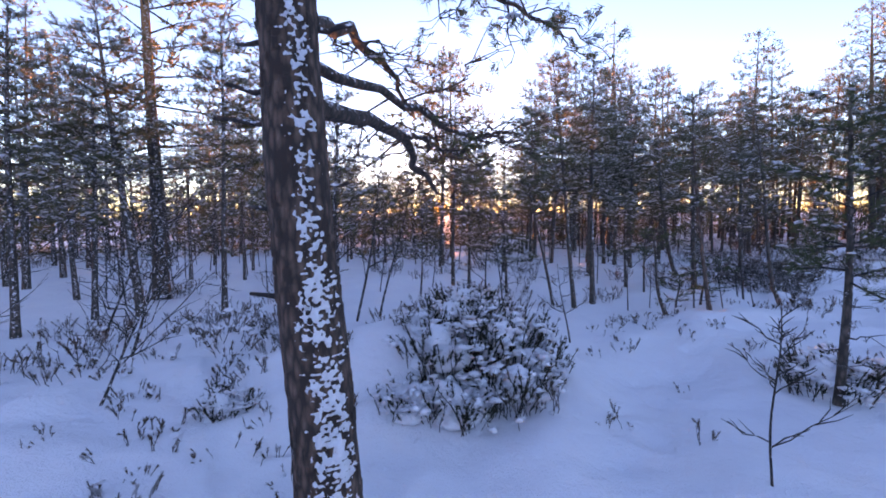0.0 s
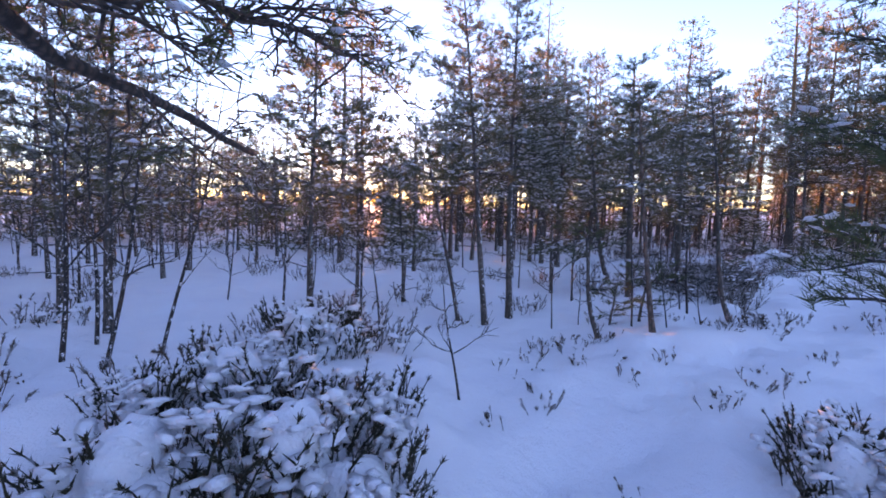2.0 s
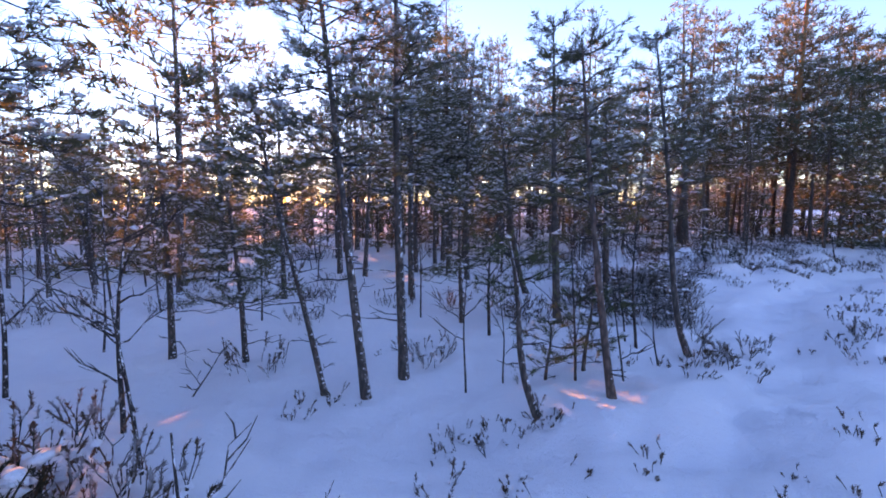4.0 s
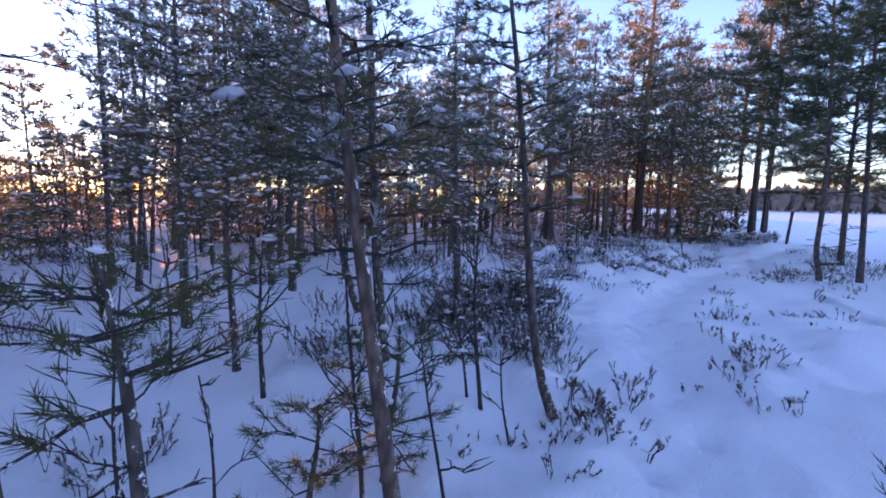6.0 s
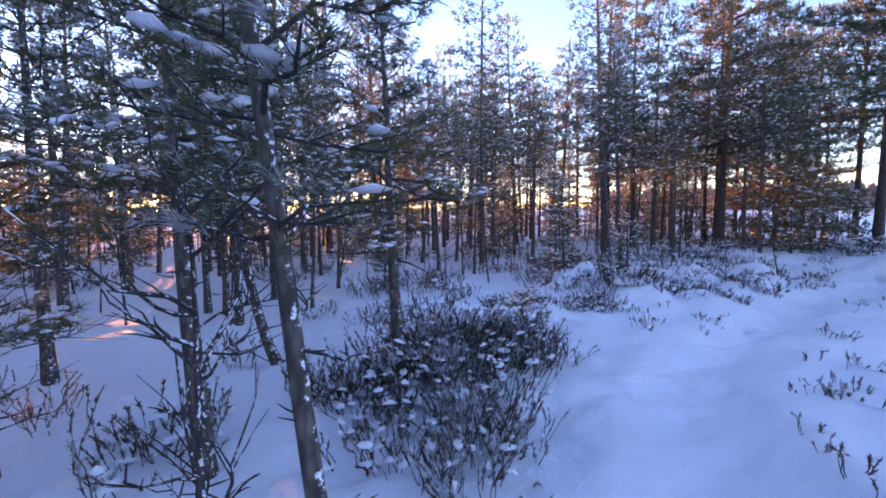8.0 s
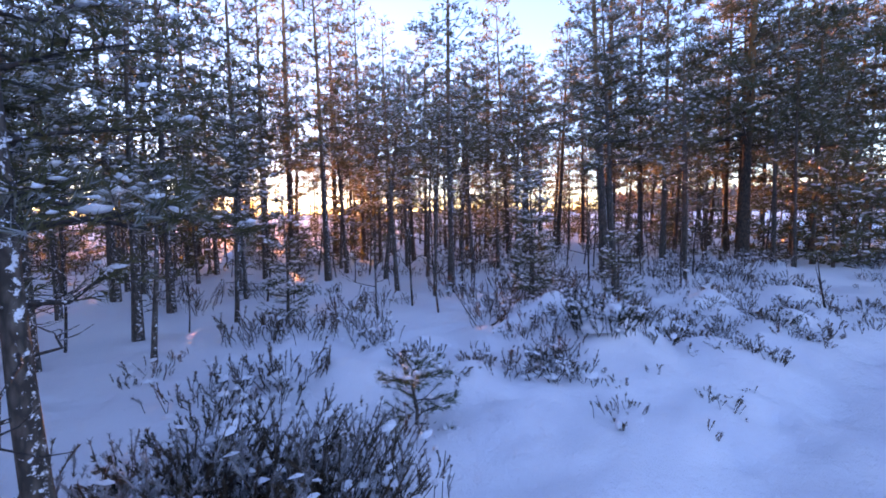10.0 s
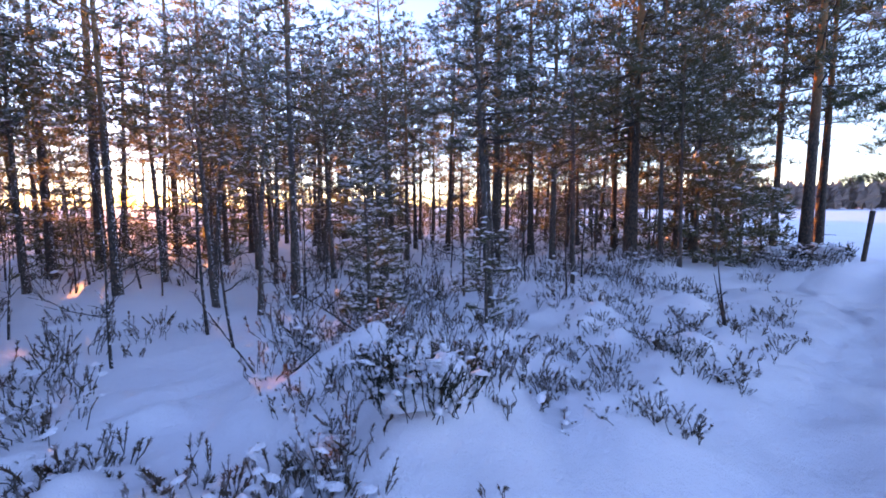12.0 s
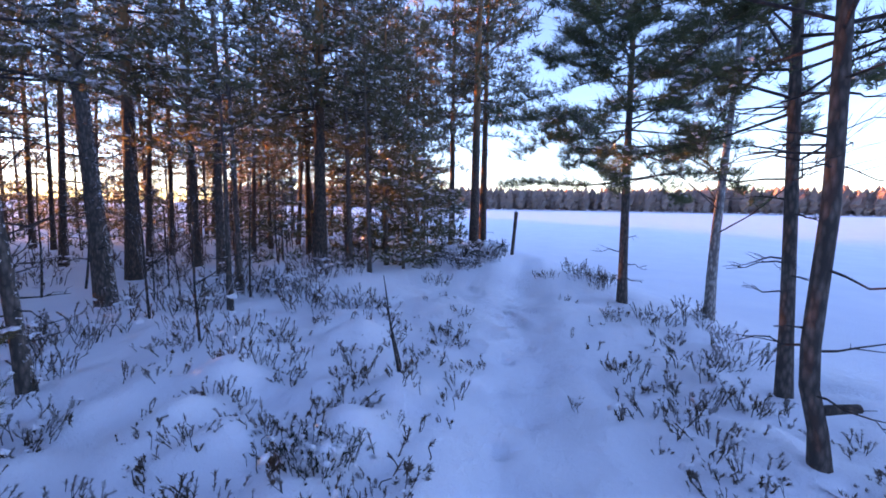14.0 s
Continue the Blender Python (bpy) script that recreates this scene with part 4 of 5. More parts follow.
pine(26.3, 16.4, 9.0, 0.15, (0.0, 0.1), 0.22, 1.8, 129, 0.5, detail="mid", bulk=1.5)
pine(28.6, 15.6, 9.0, 0.15, (0.0, 0.1), 0.25, 1.8, 127, 0.5, detail="mid", bulk=1.5)
pine(26.8, 15.2, 9.5, 0.16, (0.0, 0.1), 0.28, 1.9, 125, 0.5, "mid", bark=BARK_TALL, bulk=1.5)

# a cut stub on the bent shore pine
stub_soup = Soup()
stub_soup.tube(np.array([(0.00, 0.02, 0.36), (0.03, -0.08, 0.37), (0.05, -0.17, 0.38)]), [0.030, 0.027, 0.025], 9)
bent_pine = [o for o in bpy.data.objects if o.get("label", "").startswith("bent shore pine")][0]
stub_soup.make("cut_stub", BARK_TALL, bent_pine, "sawn-off reddish branch stub")


def leaning_post(x, y):
    rng = np.random.default_rng(8)
    t = new("wooden_post")
    t.location = (x, y, gz(x, y) - 0.1)
    s = Soup()
    k = np.linspace(0, 1, 8)
    s.tube(np.stack([0.05 * k, -0.09 * k, 1.35 * k], -1), 0.055 + rng.normal(size=8) * 0.003, 12)
    s.make("shaft", BARK_TALL, t)
    c = Soup()
    c.stamp(*LUMPS[2], [(0.05, -0.09, 1.37)], [(0, 0, 1.0)], np.array([[0.06, 0.06, 0.08]]), rng)
    c.make("snow_cap", SNOW_CLUMP, t)
    tagged(t, "leaning reddish wooden post at the lake shore", "post")


leaning_post(23.6, 10.9)

# ---- shrubs ----

kinds = {  # one of each build, copied below
    "small": [put(heather(6, 0.20, 0.10, 1, 0.25, HEATH), -6.0, 3.0), put(heather(9, 0.24, 0.15, 2, 0.35, HEATH), -6.4, 3.4), put(heather(4, 0.26, 0.07, 3, 0.2, HEATH), -6.2, 4.0),
              put(heather(12, 0.22, 0.20, 4, 0.5, HEATH_FROST), -6.6, 4.4), put(heather(3, 0.18, 0.10, 12, 0.4, HEATH), -6.9, 4.1)],
    "mid": [put(heather(22, 0.32, 0.26, 5, 0.5, HEATH_FROST), -7.0, 3.0), put(heather(30, 0.36, 0.32, 6, 0.6, HEATH_FROST), -7.2, 4.0), put(heather(18, 0.40, 0.24, 7, 0.4, HEATH), -7.5, 5.0)],
    "tall": [put(heather(20, 0.52, 0.28, 8, 0.45, HEATH_FROST), -7.8, 4.4), put(heather(24, 0.56, 0.34, 9, 0.5, HEATH_FROST), -8.2, 4.8)],
    "laden": [put(heather(60, 0.38, 0.36, 10, 0.5, BUSH, "snowy_bush", 0.02, "low dark evergreen bush laden with lumps of snow"), -8.0, 3.2),
              put(heather(80, 0.44, 0.42, 11, 0.5, BUSH, "snowy_bush", 0.02, "low dark evergreen bush laden with lumps of snow"), -8.4, 3.6)],
}
for some in kinds.values():
    for o in some:
        tagged(o, group="shrubs in the snow")

strew_rng = np.random.default_rng(21)
far_heath = {}


def join_far(ob, m, soups):
    """Adds a far shrub to the joined undergrowth, one soup for each material."""
    for c in ob.children:
        me = c.data
        v = np.zeros(len(me.vertices) * 3, dtype=np.float32)
        me.vertices.foreach_get("co", v)
        v = v.reshape(-1, 3) @ np.array(m.to_3x3()).T + np.array(m.translation)
        me.calc_loop_triangles()
        t = np.zeros(len(me.loop_triangles) * 3, dtype=np.int32)
        me.loop_triangles.foreach_get("vertices", t)
        soups.setdefault(me.materials[0].name, Soup()).add(v, t.reshape(-1, 3))


def strew(kind, cx, cy, rx, ry, n, lo=0.7, hi=1.25, off_way=0.45, far=False):
    """n shrubs of a kind in an oval, clear of the path and of the lake."""
    done = tries = 0
    while done < n and tries < 30 * n:
        tries += 1
        a, r = strew_rng.uniform(0, 6.28), math.sqrt(strew_rng.random())
        x, y = cx + math.cos(a) * r * rx, cy + math.sin(a) * r * ry
        if float(to_line(x, y, WAY)[0]) < off_way:
            continue
        d, side = to_line(x, y, SHORE)
        if float(d * side) > -0.7:
            continue
        pick = kinds[kind][strew_rng.integers(len(kinds[kind]))]
        turn, size = strew_rng.uniform(0, 6.28), strew_rng.uniform(lo, hi)
        if far or float(to_line(x, y, WAY)[0]) > 1.3:
            join_far(pick, Matrix.Translation((x, y, gz(x, y) - 0.02)) @ Matrix.Rotation(turn, 4, "Z") @ Matrix.Scale(size, 4), far_heath)
        else:
            again(pick, x, y, turn, size, -0.02, (strew_rng.normal() * 0.12, strew_rng.normal() * 0.12))
        done += 1


for x, y, s in ((-0.28, 3.12, 0.7), (0.10, 3.15, 0.9), (0.45, 3.38, 1.0), (0.72, 3.62, 0.9), (0.02, 3.65, 1.1), (0.40, 3.95, 1.1), (0.75, 4.15, 0.9),
                (-0.30, 4.15, 0.6), (0.15, 4.5, 0.9), (0.25, 5.9, 1.0), (0.5, 5.6, 0.8), (3.45, 3.75, 1.0), (3.75, 4.1, 0.9), (4.1, 3.6, 0.9), (-1.7, 3.2, 0.6), (10.35, 10.35, 0.75), (9.75, 10.5, 0.5), (12.9, 10.15, 0.45), (22.1, 11.25, 1.2), (22.8, 11.5, 1.4), (21.5, 11.9, 1.2)):
    again(kinds["laden"][int(s * 100) % 2], x, y, x * 7, s, -0.03)
strew("mid", 0.4, 3.6, 0.6, 0.6, 5)
strew("mid", 0.3, 6.1, 0.7, 0.5, 8)
strew("small", -1.9, 3.7, 1.5, 1.4, 26)
strew("small", -3.2, 4.6, 1.6, 1.6, 18, far=True)
strew("mid", -2.9, 5.0, 1.7, 1.4, 10)
strew("mid", -5.2, 4.4, 1.4, 1.6, 8, far=True)
strew("small", 0.2, 5.4, 1.4, 1.0, 14)
strew("small", 2.8, 4.9, 1.2, 1.2, 10, 0.5, 1.0)
strew("small", 4.6, 4.7, 1.6, 1.2, 4, 0.5, 0.8)
strew("small", 3.0, 6.2, 0.7, 0.35, 7, 0.6, 1.0)
strew("tall", 6.95, 9.3, 0.8, 0.6, 26, 0.75, 1.05)
strew("tall", 7.6, 9.0, 0.45, 0.35, 8, 0.55, 0.85)
strew("tall", 6.55, 8.25, 0.4, 0.4, 6, 0.7, 0.95)
strew("laden", 6.9, 9.3, 0.5, 0.45, 4, 0.6, 0.85)
strew("tall", 5.95, 7.75, 0.45, 0.35, 3, 0.6, 0.8)
strew("mid", 6.3, 8.6, 0.9, 0.9, 8)
strew("mid", 5.4, 8.9, 0.8, 0.5, 6)
strew("small", 5.9, 6.9, 0.6, 0.5, 10)
strew("small", 8.9, 7.0, 1.5, 0.9, 8, 0.5, 0.9)
strew("mid", 10.5, 11.4, 1.1, 0.8, 12, 0.6, 0.95)
strew("small", 11.2, 10.8, 1.3, 0.8, 22, 0.6, 1.1)
strew("tall", 10.4, 11.0, 0.8, 0.5, 5, 0.5, 0.75)
strew("small", 12.4, 7.6, 1.7, 0.8, 8)
strew("mid", 10.1, 10.25, 0.9, 0.45, 5, 0.6, 1.0)
strew("small", 9.6, 10.8, 1.5, 0.7, 14)
strew("mid", 7.7, 12.2, 1.0, 0.8, 9, 0.8, 1.2)
strew("mid", 7.1, 11.2, 0.5, 0.5, 4)
strew("small", 12.2, 11.0, 2.4, 1.1, 38, 0.5, 1.1)
strew("small", 12.6, 12.2, 2.8, 0.9, 24, 0.6, 1.1, far=True)
strew("small", 12.4, 10.2, 1.3, 0.6, 16, 0.45, 0.95)
strew("small", 13.6, 10.6, 2.2, 0.9, 24, 0.45, 0.9)
strew("small", 11.4, 10.3, 1.0, 0.6, 14, 0.45, 0.9)
strew("small", 14.6, 10.3, 1.0, 0.5, 10, 0.45, 0.9)
strew("mid", 12.6, 12.4, 2.6, 1.0, 10, far=True)
strew("small", 13.2, 10.3, 1.2, 0.7, 9)
strew("small", 15.6, 11.2, 2.0, 1.0, 30, 0.5, 1.1, far=True)
strew("mid", 17.5, 12.6, 3.2, 1.5, 16, far=True)
strew("mid", 21.4, 11.6, 1.5, 1.0, 18, far=True)
strew("small", 16.0, 8.1, 1.4, 0.7, 26, 0.5, 1.15, far=True)
strew("small", 13.3, 8.0, 1.0, 0.4, 9, 0.5, 0.95)
strew("mid", 16.9, 7.6, 1.0, 0.5, 5, 0.6, 0.9)
strew("small", 14.5, 8.0, 0.9, 0.5, 9)
strew("mid", 20.0, 9.0, 1.5, 0.7, 8, far=True)
strew("mid", 11.0, 15.6, 6.0, 2.3, 24, 0.8, 1.3, far=True)
strew("mid", 2.5, 10.5, 4.5, 2.5, 15, 0.7, 1.1, far=True)
strew("mid", -5.0, 8.5, 4.0, 2.5, 14, 0.7, 1.2, far=True)
strew("mid", 22.0, 16.0, 6.0, 2.0, 16, 0.8, 1.4, far=True)
strew("mid", 9.0, 20.0, 12.0, 4.0, 20, 1.4, 2.4, far=True)
strew("mid", 22.0, 20.0, 9.0, 3.5, 15, 1.4, 2.4, far=True)
strew("mid", -6.0, 15.0, 9.0, 4.0, 14, 1.3, 2.2, far=True)
strew("mid", 14.5, 13.6, 4.0, 1.0, 14, 1.0, 1.6, far=True)
SPRIGS = {  # single sprigs of heather, by stretch of the walk
    "round the old pine": [(1.3, 3.17), (1.75, 2.76), (2.37, 4.2), (-1.56, 2.6), (-1.11, 2.6), (-2.16, 2.5), (-1.73, 2.1), (-2.45, 3.17), (-1.7, 3.26), (-2.65, 2.65), (-1.35, 3.0), (-2.0, 2.9), (-0.95, 2.35)],
    "beside the young pines": [(3.07, 5.45), (2.87, 6.32), (3.13, 6.32), (3.32, 6.27), (3.68, 5.74), (1.65, 7.22), (2.62, 6.39), (3.39, 4.71), (2.77, 6.46), (2.99, 6.49), (4.4, 5.04), (3.17, 5.75), (5.3, 6.69), (5, 6.45), (5.67, 6.54), (5.61, 6.66), (5.58, 6.77), (4.99, 6.92), (3.14, 7.98), (2.53, 8.24), (5.78, 6.87), (6.37, 6.85), (6.47, 6.98), (5.08, 5.36)],
    "across the path": [(6.9, 6.3), (7.7, 6.46), (7.64, 6.29), (6.74, 6.15), (7.01, 6.07), (7.16, 6.45), (7.58, 6.5), (8.43, 6.67), (7.33, 6.5), (9.09, 7.3), (8.14, 7.11), (9.68, 6.98), (9.4, 7.42), (8.87, 7.52), (10.13, 6.53), (11.01, 8.1), (9.89, 6.88), (9.53, 6.57), (12.95, 7.25), (9.81, 7.86), (9.91, 8.91)],
    "where the path bends": [(10.36, 9.2), (10.82, 9.25), (11.55, 9.64), (11.81, 9.58), (11.65, 9.5), (12.71, 9.6), (9.49, 9.33), (9.65, 9.76), (9.14, 10.75), (8.11, 11.65), (9.62, 10.47), (11, 10.43), (8.71, 10.4), (10.08, 11.28), (9.72, 10.18), (9.85, 9.91), (9.83, 9.65), (9.65, 9.41), (10.27, 9.7), (11.31, 10.24), (11.2, 9.98), (10.46, 9.2), (12.5, 10.52), (12.18, 10.76), (13.03, 10.17)],
    "among the hummocks": [(8.26, 12.47), (8.89, 13.41), (8.36, 11.85), (7.12, 11.55), (7.67, 11.44), (7.13, 11), (6.87, 11.12), (6.36, 12.26), (8.5, 11.16), (12.14, 10.37), (12.13, 11.09), (12.12, 11.38), (10.79, 10.12), (10.63, 10.21), (10.33, 10.39), (10.87, 11.85), (10.27, 11.64), (9.95, 11.64), (13.86, 10.57), (13.67, 10.55), (13.41, 10.29), (14.08, 11.31), (13.04, 10.81), (13.35, 11.26), (12.58, 10.93), (13.51, 11.99), (13.46, 12.23), (12.35, 11.11), (12.88, 12.66), (13.74, 13.87)],
    "along the trodden way": [(11.07, 9.88), (11.74, 9.76), (11.69, 9.64), (12.77, 9.6), (13.67, 9.7), (12.95, 9.87), (13.51, 10.4), (12.81, 10.24), (13.26, 11.05), (12.7, 10.92), (15.49, 10.25), (14.99, 9.75), (15.71, 10.39), (14.99, 9.83), (15.63, 10.26)],
    "towards the shore": [(15.26, 8.48), (13.83, 8.4), (14.47, 8.15), (12.35, 8.5), (12.8, 8.62), (14.48, 8.85), (18.29, 9.01), (14.33, 8.14), (14.77, 7.83), (14.17, 8.03), (15.67, 8.26), (15.82, 7.92), (14.94, 7.53), (14.57, 7.47), (13.56, 8.07), (13.55, 7.86), (14.26, 7.28), (17.91, 7.26), (18.4, 9.14), (16.06, 8.98)],
}
for spots in SPRIGS.values():
    for x, y in spots:
        r = float(strew_rng.uniform(0.55, 1.0))
        again(kinds["small"][strew_rng.integers(5)], x, y, x * 9 + y, r, -0.02, (strew_rng.normal() * 0.15, strew_rng.normal() * 0.15))
        if r > 0.85:  # a smaller one close by
            again(kinds["small"][strew_rng.integers(5)], x + strew_rng.normal() * 0.16, y + strew_rng.normal() * 0.16, y * 9, 0.75 * r, -0.02, (strew_rng.normal() * 0.2, strew_rng.normal() * 0.2))
for name, soup in far_heath.items():
    tagged(soup.make("undergrowth", bpy.data.materials[name], smooth=False), "low heather and twigs among the trees, flecked with snow", "undergrowth", kind="stuff")

# ---- the woods ----

wood_rng = np.random.default_rng(44)
young = [pine(-9 - i, 9 + 2 * i, 6.0, 0.12, (wood_rng.normal() * 0.25, 0.1), 0.26 + 0.05 * i, 1.15, 200 + i, 0.62, "mid", dead=5, label="young Scots pine dusted with snow in the woods") for i in range(5)]
grown = [pine(-10 - 2 * i, 22 + 2 * i, 9.0, 0.17, (wood_rng.normal() * 0.3, 0.1), 0.32 + 0.05 * i, 1.8, 220 + i, 0.45, "mid", bulk=1.3, dead=8, bark=BARK_TALL, label="slender Scots pine with a snowy crown in the woods") for i in range(5)]
young_far = [pine(-12 - i, 12 + 2 * i, 6.0, 0.12, (0.1, 0.1), 0.16 + 0.06 * i, 1.15, 260 + i, 0.5, "far", bulk=1.2, dead=0, label="young Scots pine dusted with snow in the woods") for i in range(4)]
grown_far = [pine(-14 - 2 * i, 30 + 2 * i, 9.0, 0.16, (0.1, 0.1), 0.42 + 0.05 * i, 1.9, 270 + i, 0.35, "far", bulk=1.3, dead=0, bark=BARK_TALL, label="slender Scots pine with a snowy crown in the woods") for i in range(4)]
bare = [sapling(-9 - i, 12 + i, 2.2, 0.035, (0.15, 0.05), 240 + i, 7, label="thin bare sapling among the pines") for i in range(4)]
for o in young + grown + young_far + grown_far + bare:
    tagged(o, group="trees of the woods")
taken = [(o.location.x, o.location.y) for o in bpy.data.objects if o.parent is None and o.name.startswith(("pine_tree", "birch"))]


far_trees = {}


def woods(pool, x0, x1, y0, y1, n, gap, lo, hi, keep=None, joined=False):
    """n trees from the pool, apart from each other, clear of path and lake."""
    done = tries = 0
    while done < n and tries < 40 * n:
        tries += 1
        x, y = wood_rng.uniform(x0, x1), wood_rng.uniform(y0, y1)
        if min((x - a) ** 2 + (y - b) ** 2 for a, b in taken) < gap * gap:
            continue
        d, side = to_line(x, y, SHORE)
        if float(d * side) > -1.2 or float(to_line(x, y, WAY)[0]) < 2.2:
            continue
        if keep is not None and not keep(x, y):
            continue
        taken.append((x, y))
        one, turn, size = pool[wood_rng.integers(len(pool))], wood_rng.uniform(0, 6.28), wood_rng.uniform(lo, hi)
        if joined:
            join_far(one, Matrix.Translation((x, y, gz(x, y) - 0.04)) @ Matrix.Rotation(turn, 4, "Z") @ Matrix.Scale(size, 4), far_trees)
        else:
            again(one, x, y, turn, size, -0.04, (wood_rng.normal() * 0.025, wood_rng.normal() * 0.025))
        done += 1


def glade(x, y):
    """No trunk right in the gaps towards the low sun."""
    return min(abs(x + 0.014 * y - c) for c in (0.24, 0.55, 0.95, 2.02, 2.43, 4.3, 8.08, 8.57, 9.14)) > 0.14


def open_low(x, y):
    """The low growth is thin in some lanes of the woods."""
    u = x + 0.014 * y
    return not any(a < u < b for a, b in ((-0.3, 1.0), (1.9, 2.9), (3.95, 4.6), (7.6, 9.6)))


def north(x, y):
    return y > 6.2 + 0.45 * x and glade(x, y)


def north_low(x, y):
    return y > 6.2 + 0.45 * x and open_low(x, y)


thicket = [pine(-16 - i, 16 + i, 2.3, 0.05, (0.05, 0.05), 0.08, 0.75, 280 + i, 0.5, "far", bulk=1.1, dead=0, label="low dense young pine in the woods") for i in range(4)]
for o in thicket:
    tagged(o, group="trees of the woods")
woods(young, 3.0, 13.5, 12.5, 20.0, 26, 1.1, 0.6, 0.98, lambda x, y: y > 9.6 + 0.5 * x and open_low(x, y))
woods(young, -7.0, 3.0, 9.5, 16.0, 16, 1.1, 0.5, 0.75, lambda x, y: open_low(x, y) and not -1.7 < x < 1.5)
woods(young, -16.0, -5.0, 5.0, 18.0, 22, 1.2, 0.6, 1.05)
woods(grown, 5.0, 32.0, 17.5, 26.0, 40, 1.3, 0.7, 1.05, north)
woods(grown, 10.0, 18.0, 17.5, 27.0, 9, 1.1, 0.65, 0.95, north)
woods(young, 9.9, 20.0, 18.0, 30.0, 10, 0.9, 0.5, 0.8, lambda x, y: north(x, y) and open_low(x, y))
woods(grown, 4.6, 9.5, 16.0, 25.0, 8, 1.3, 0.7, 1.0, glade)
woods(grown_far, 5.0, 48.0, 25.0, 48.0, 68, 1.5, 0.6, 0.9, north, joined=True)
woods(young_far, -20.0, 8.0, 16.0, 34.0, 48, 1.7, 0.5, 0.85, open_low, joined=True)
woods(grown_far, -24.0, 10.0, 28.0, 60.0, 40, 2.0, 0.65, 0.9, glade, joined=True)
woods(thicket, 4.0, 40.0, 18.0, 40.0, 76, 0.8, 0.5, 1.3, north_low, joined=True)
woods(thicket, -18.0, 6.0, 13.0, 36.0, 120, 0.8, 0.5, 1.4, open_low, joined=True)
woods(thicket, 19.0, 25.5, 12.6, 15.6, 16, 0.7, 0.7, 1.2)
woods(thicket, 10.0, 32.0, 21.0, 46.0, 45, 0.9, 0.6, 1.2, north_low, joined=True)
woods(bare, 4.0, 24.0, 13.0, 24.0, 80, 0.5, 0.6, 1.3, lambda x, y: y > 6.2 + 0.45 * x)
for lane in ((-0.4, 1.3), (1.5, 2.9), (7.2, 9.6)):  # knee-high growth added in the lanes to keep low sun off the ground
    woods(thicket, lane[0] - 0.3, lane[1] - 0.3, 17.0 if lane[0] < 4 else 19.0, 30.0, 12 if lane[0] < 4 else 24, 0.3, 0.40, 0.54, joined=True)
woods(bare, -8.0, 4.0, 8.0, 18.0, 50, 0.6, 0.6, 1.2)
woods(bare, -14.0, 34.0, 18.0, 34.0, 60, 0.5, 0.7, 1.6, lambda x, y: y > 6.2 + 0.45 * x, joined=True)
woods(young_far, -14.0, 8.0, -16.0, -4.0, 16, 2.0, 0.8, 1.2, joined=True)


for name, soup in far_trees.items():
    tagged(soup.make("pine_woods", bpy.data.materials[name], smooth="snow" in name), "dense snowy pine woods standing behind the nearer trees", "woods", kind="stuff")


def far_tree(rng, sides=4):
    """A far tree: an uneven rounded crown on a short trunk."""
    v, t = [], []
    rings = ((0.10, 0.16), (0.30, 0.33), (0.52, 0.34), (0.74, 0.25), (0.90, 0.12))
    for z, r in rings:
        for i in range(sides):
            a = i * 6.283 / sides + z * 3
            q = r * rng.uniform(0.6, 1.25)
            v.append((math.cos(a) * q, math.sin(a) * q, z + rng.uniform(-0.08, 0.08)))
    v.append((0.0, 0.0, rng.uniform(0.95, 1.05)))
    for lv in range(4):
        for i in range(sides):
            a, b = lv * sides + i, lv * sides + (i + 1) % sides
            t += [(a, b, b + sides), (a, b + sides, a + sides)]
    t += [(4 * sides + i, 4 * sides + (i + 1) % sides, 5 * sides) for i in range(sides)]
    k = len(v)
    for z, r in ((-0.05, 0.018), (0.5, 0.012)):
        for i in range(3):
            v.append((math.cos(i * 2.1) * r, math.sin(i * 2.1) * r, z))
    for i in range(3):
        j = (i + 1) % 3
        t += [(k + i, k + j, k + 3 + j), (k + i, k + 3 + j, k + 3 + i)]
    return np.array(v), np.array(t)


far_rng = np.random.default_rng(61)
FAR = [far_tree(far_rng) for _ in range(6)]
# brown foliage with a little frost, paled to put distance haze into the colour
FARWOOD_HAZED = leaf_material("hazed_far_wood_foliage", (0.20, 0.14, 0.12), (0.32, 0.235, 0.205), 0.06, 0.9)


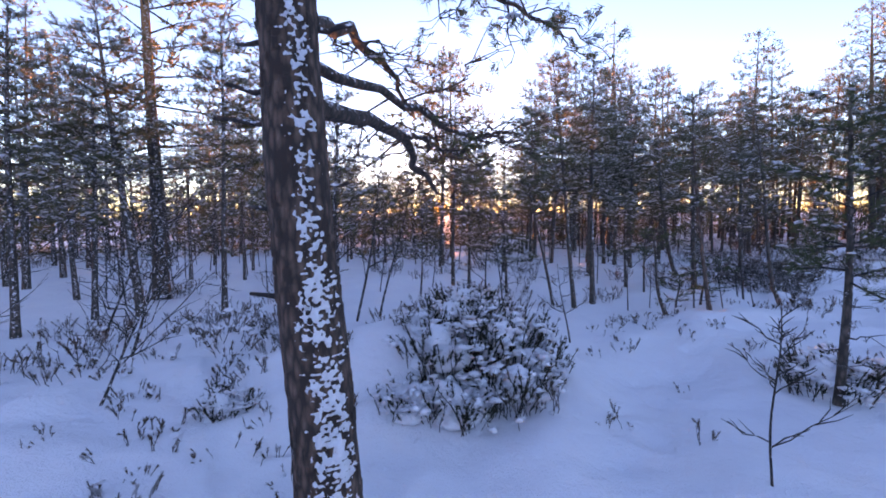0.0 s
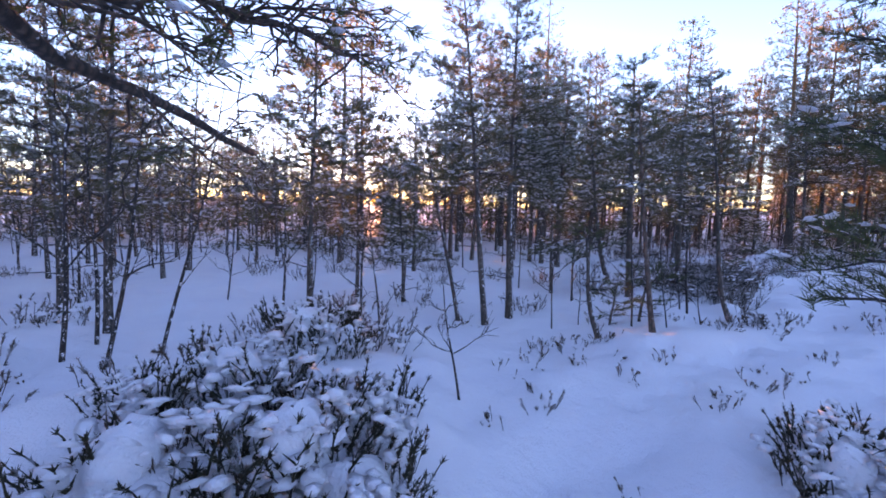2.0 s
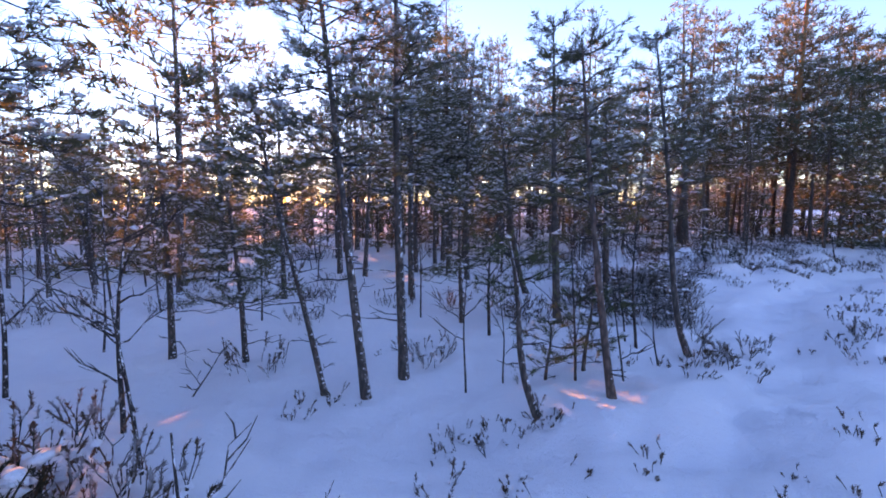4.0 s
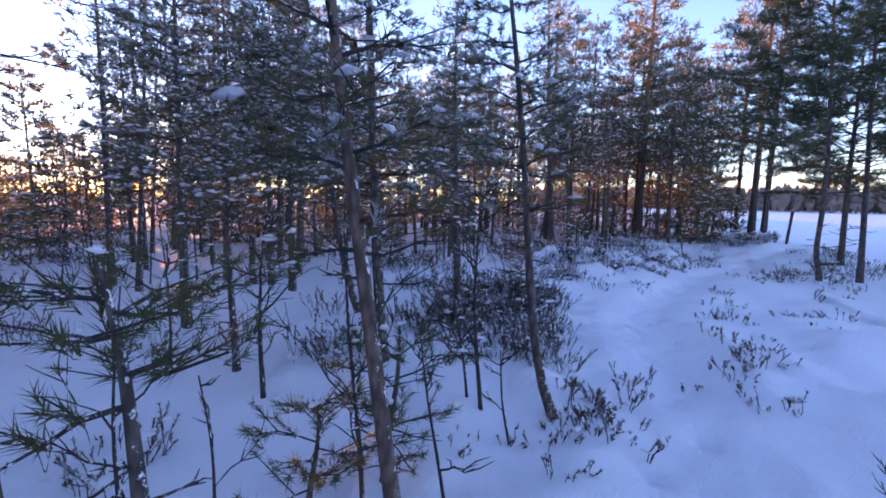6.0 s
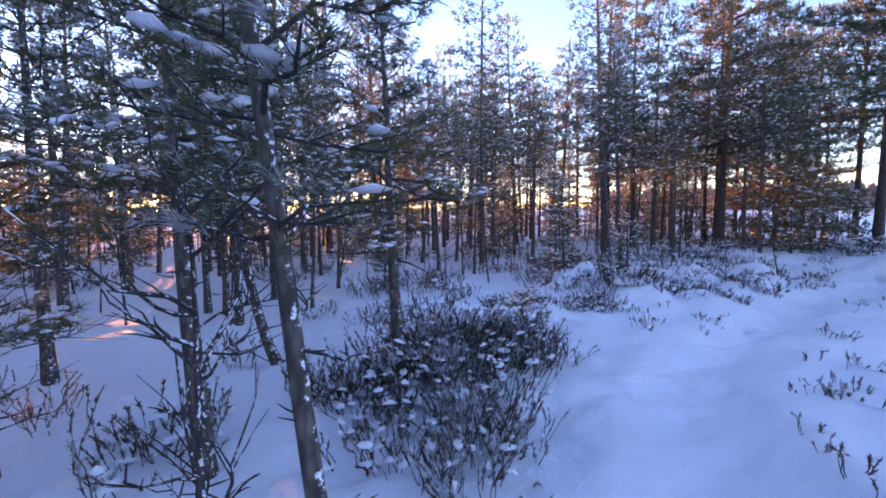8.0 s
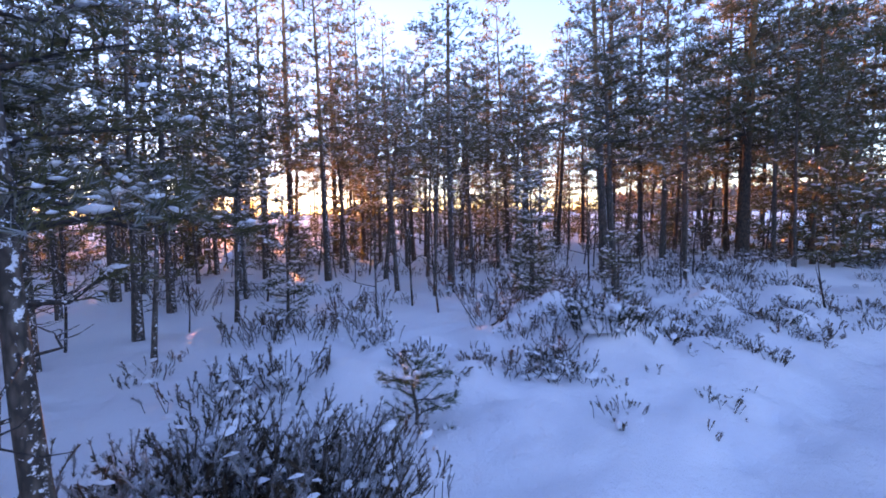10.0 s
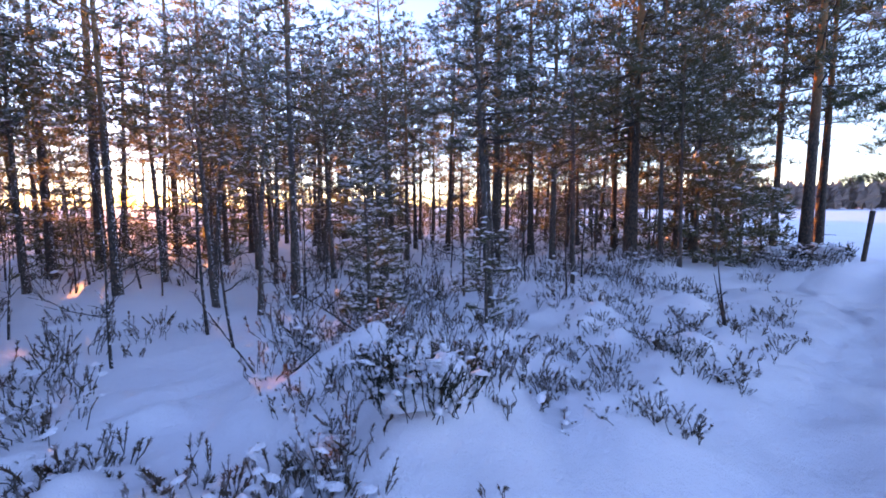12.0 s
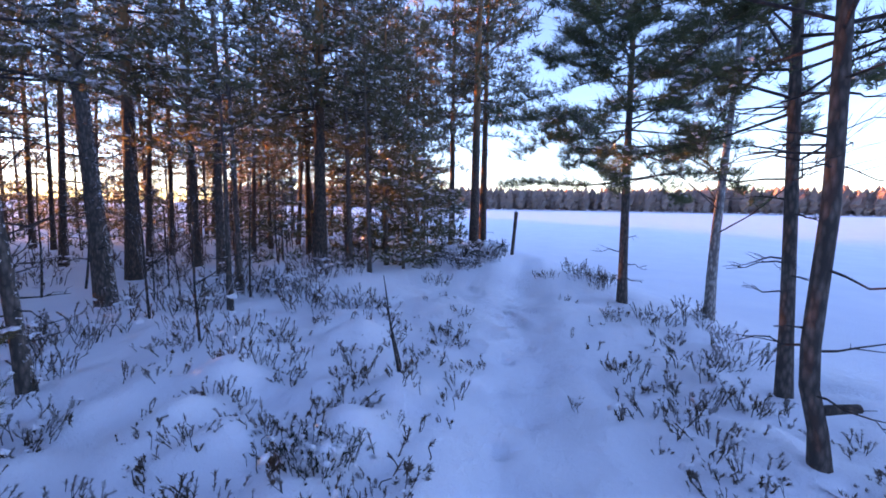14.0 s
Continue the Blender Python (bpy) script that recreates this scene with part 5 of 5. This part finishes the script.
def far_woods(label, a0, a1, d0, d1, n, h0, h1):
    s = Soup()
    a = np.radians(far_rng.uniform(a0, a1, n))
    d = far_rng.uniform(d0, d1, n)
    px, py = 10 - np.sin(a) * d, 9 + np.cos(a) * d
    place = np.stack([px, py, ground_z(px, py)], -1)
    h = far_rng.uniform(h0, h1, n)
    pick = far_rng.integers(0, 6, n)
    for i in range(6):
        m = pick == i
        s.stamp(*FAR[i], place[m], np.tile([0.0, 0, 1], (int(m.sum()), 1)), np.stack([h[m] * 0.6, h[m] * 0.6, h[m]], -1), far_rng)
    tagged(s.make("far_woods", FARWOOD_HAZED, smooth=False), label, "woods", kind="stuff")


far_woods("brownish frosty woods on the far shore of the frozen lake, haze put into their colour", -150, -45, 300, 400, 2800, 8, 17)
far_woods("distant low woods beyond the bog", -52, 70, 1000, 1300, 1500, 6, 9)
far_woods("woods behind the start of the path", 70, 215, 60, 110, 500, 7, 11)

# the low sun itself, far off
disc = Soup()
su, sv = np.meshgrid(np.linspace(0, 2 * np.pi, 25)[:-1], np.linspace(0.02, np.pi - 0.02, 12), indexing="xy")
sp = np.stack([np.cos(su) * np.sin(sv), np.sin(su) * np.sin(sv), np.cos(sv)], -1).reshape(-1, 3)
si, sj = np.meshgrid(np.arange(24), np.arange(11), indexing="xy")
disc.add(np.array(sun_dir) * 3600 + sp * 58, None, np.stack([sj * 24 + si, sj * 24 + (si + 1) % 24, (sj + 1) * 24 + (si + 1) % 24, (sj + 1) * 24 + si], -1).reshape(-1, 4))
glow, gn, gl, gb = material("sun_glow")
gb.inputs["Base Color"].default_value = (0, 0, 0, 1)
gb.inputs["Emission Color"].default_value = (1.0, 0.40, 0.06, 1)
gb.inputs["Emission Strength"].default_value = 2.5
ball = disc.make("backdrop", glow)
tagged(ball, "low orange sun just above the horizon", "sun", kind="structure")
ball.visible_shadow = False

# what nobody could count stays joined
for o in bpy.data.objects:
    if o.parent is not None and o.name.split(".")[0] in ("branchwork", "twigwork", "crown", "snow_cover", "stalkwork", "foliage", "snow_crust", "plated_bark", "limb"):
        o["kind"] = "stuff"
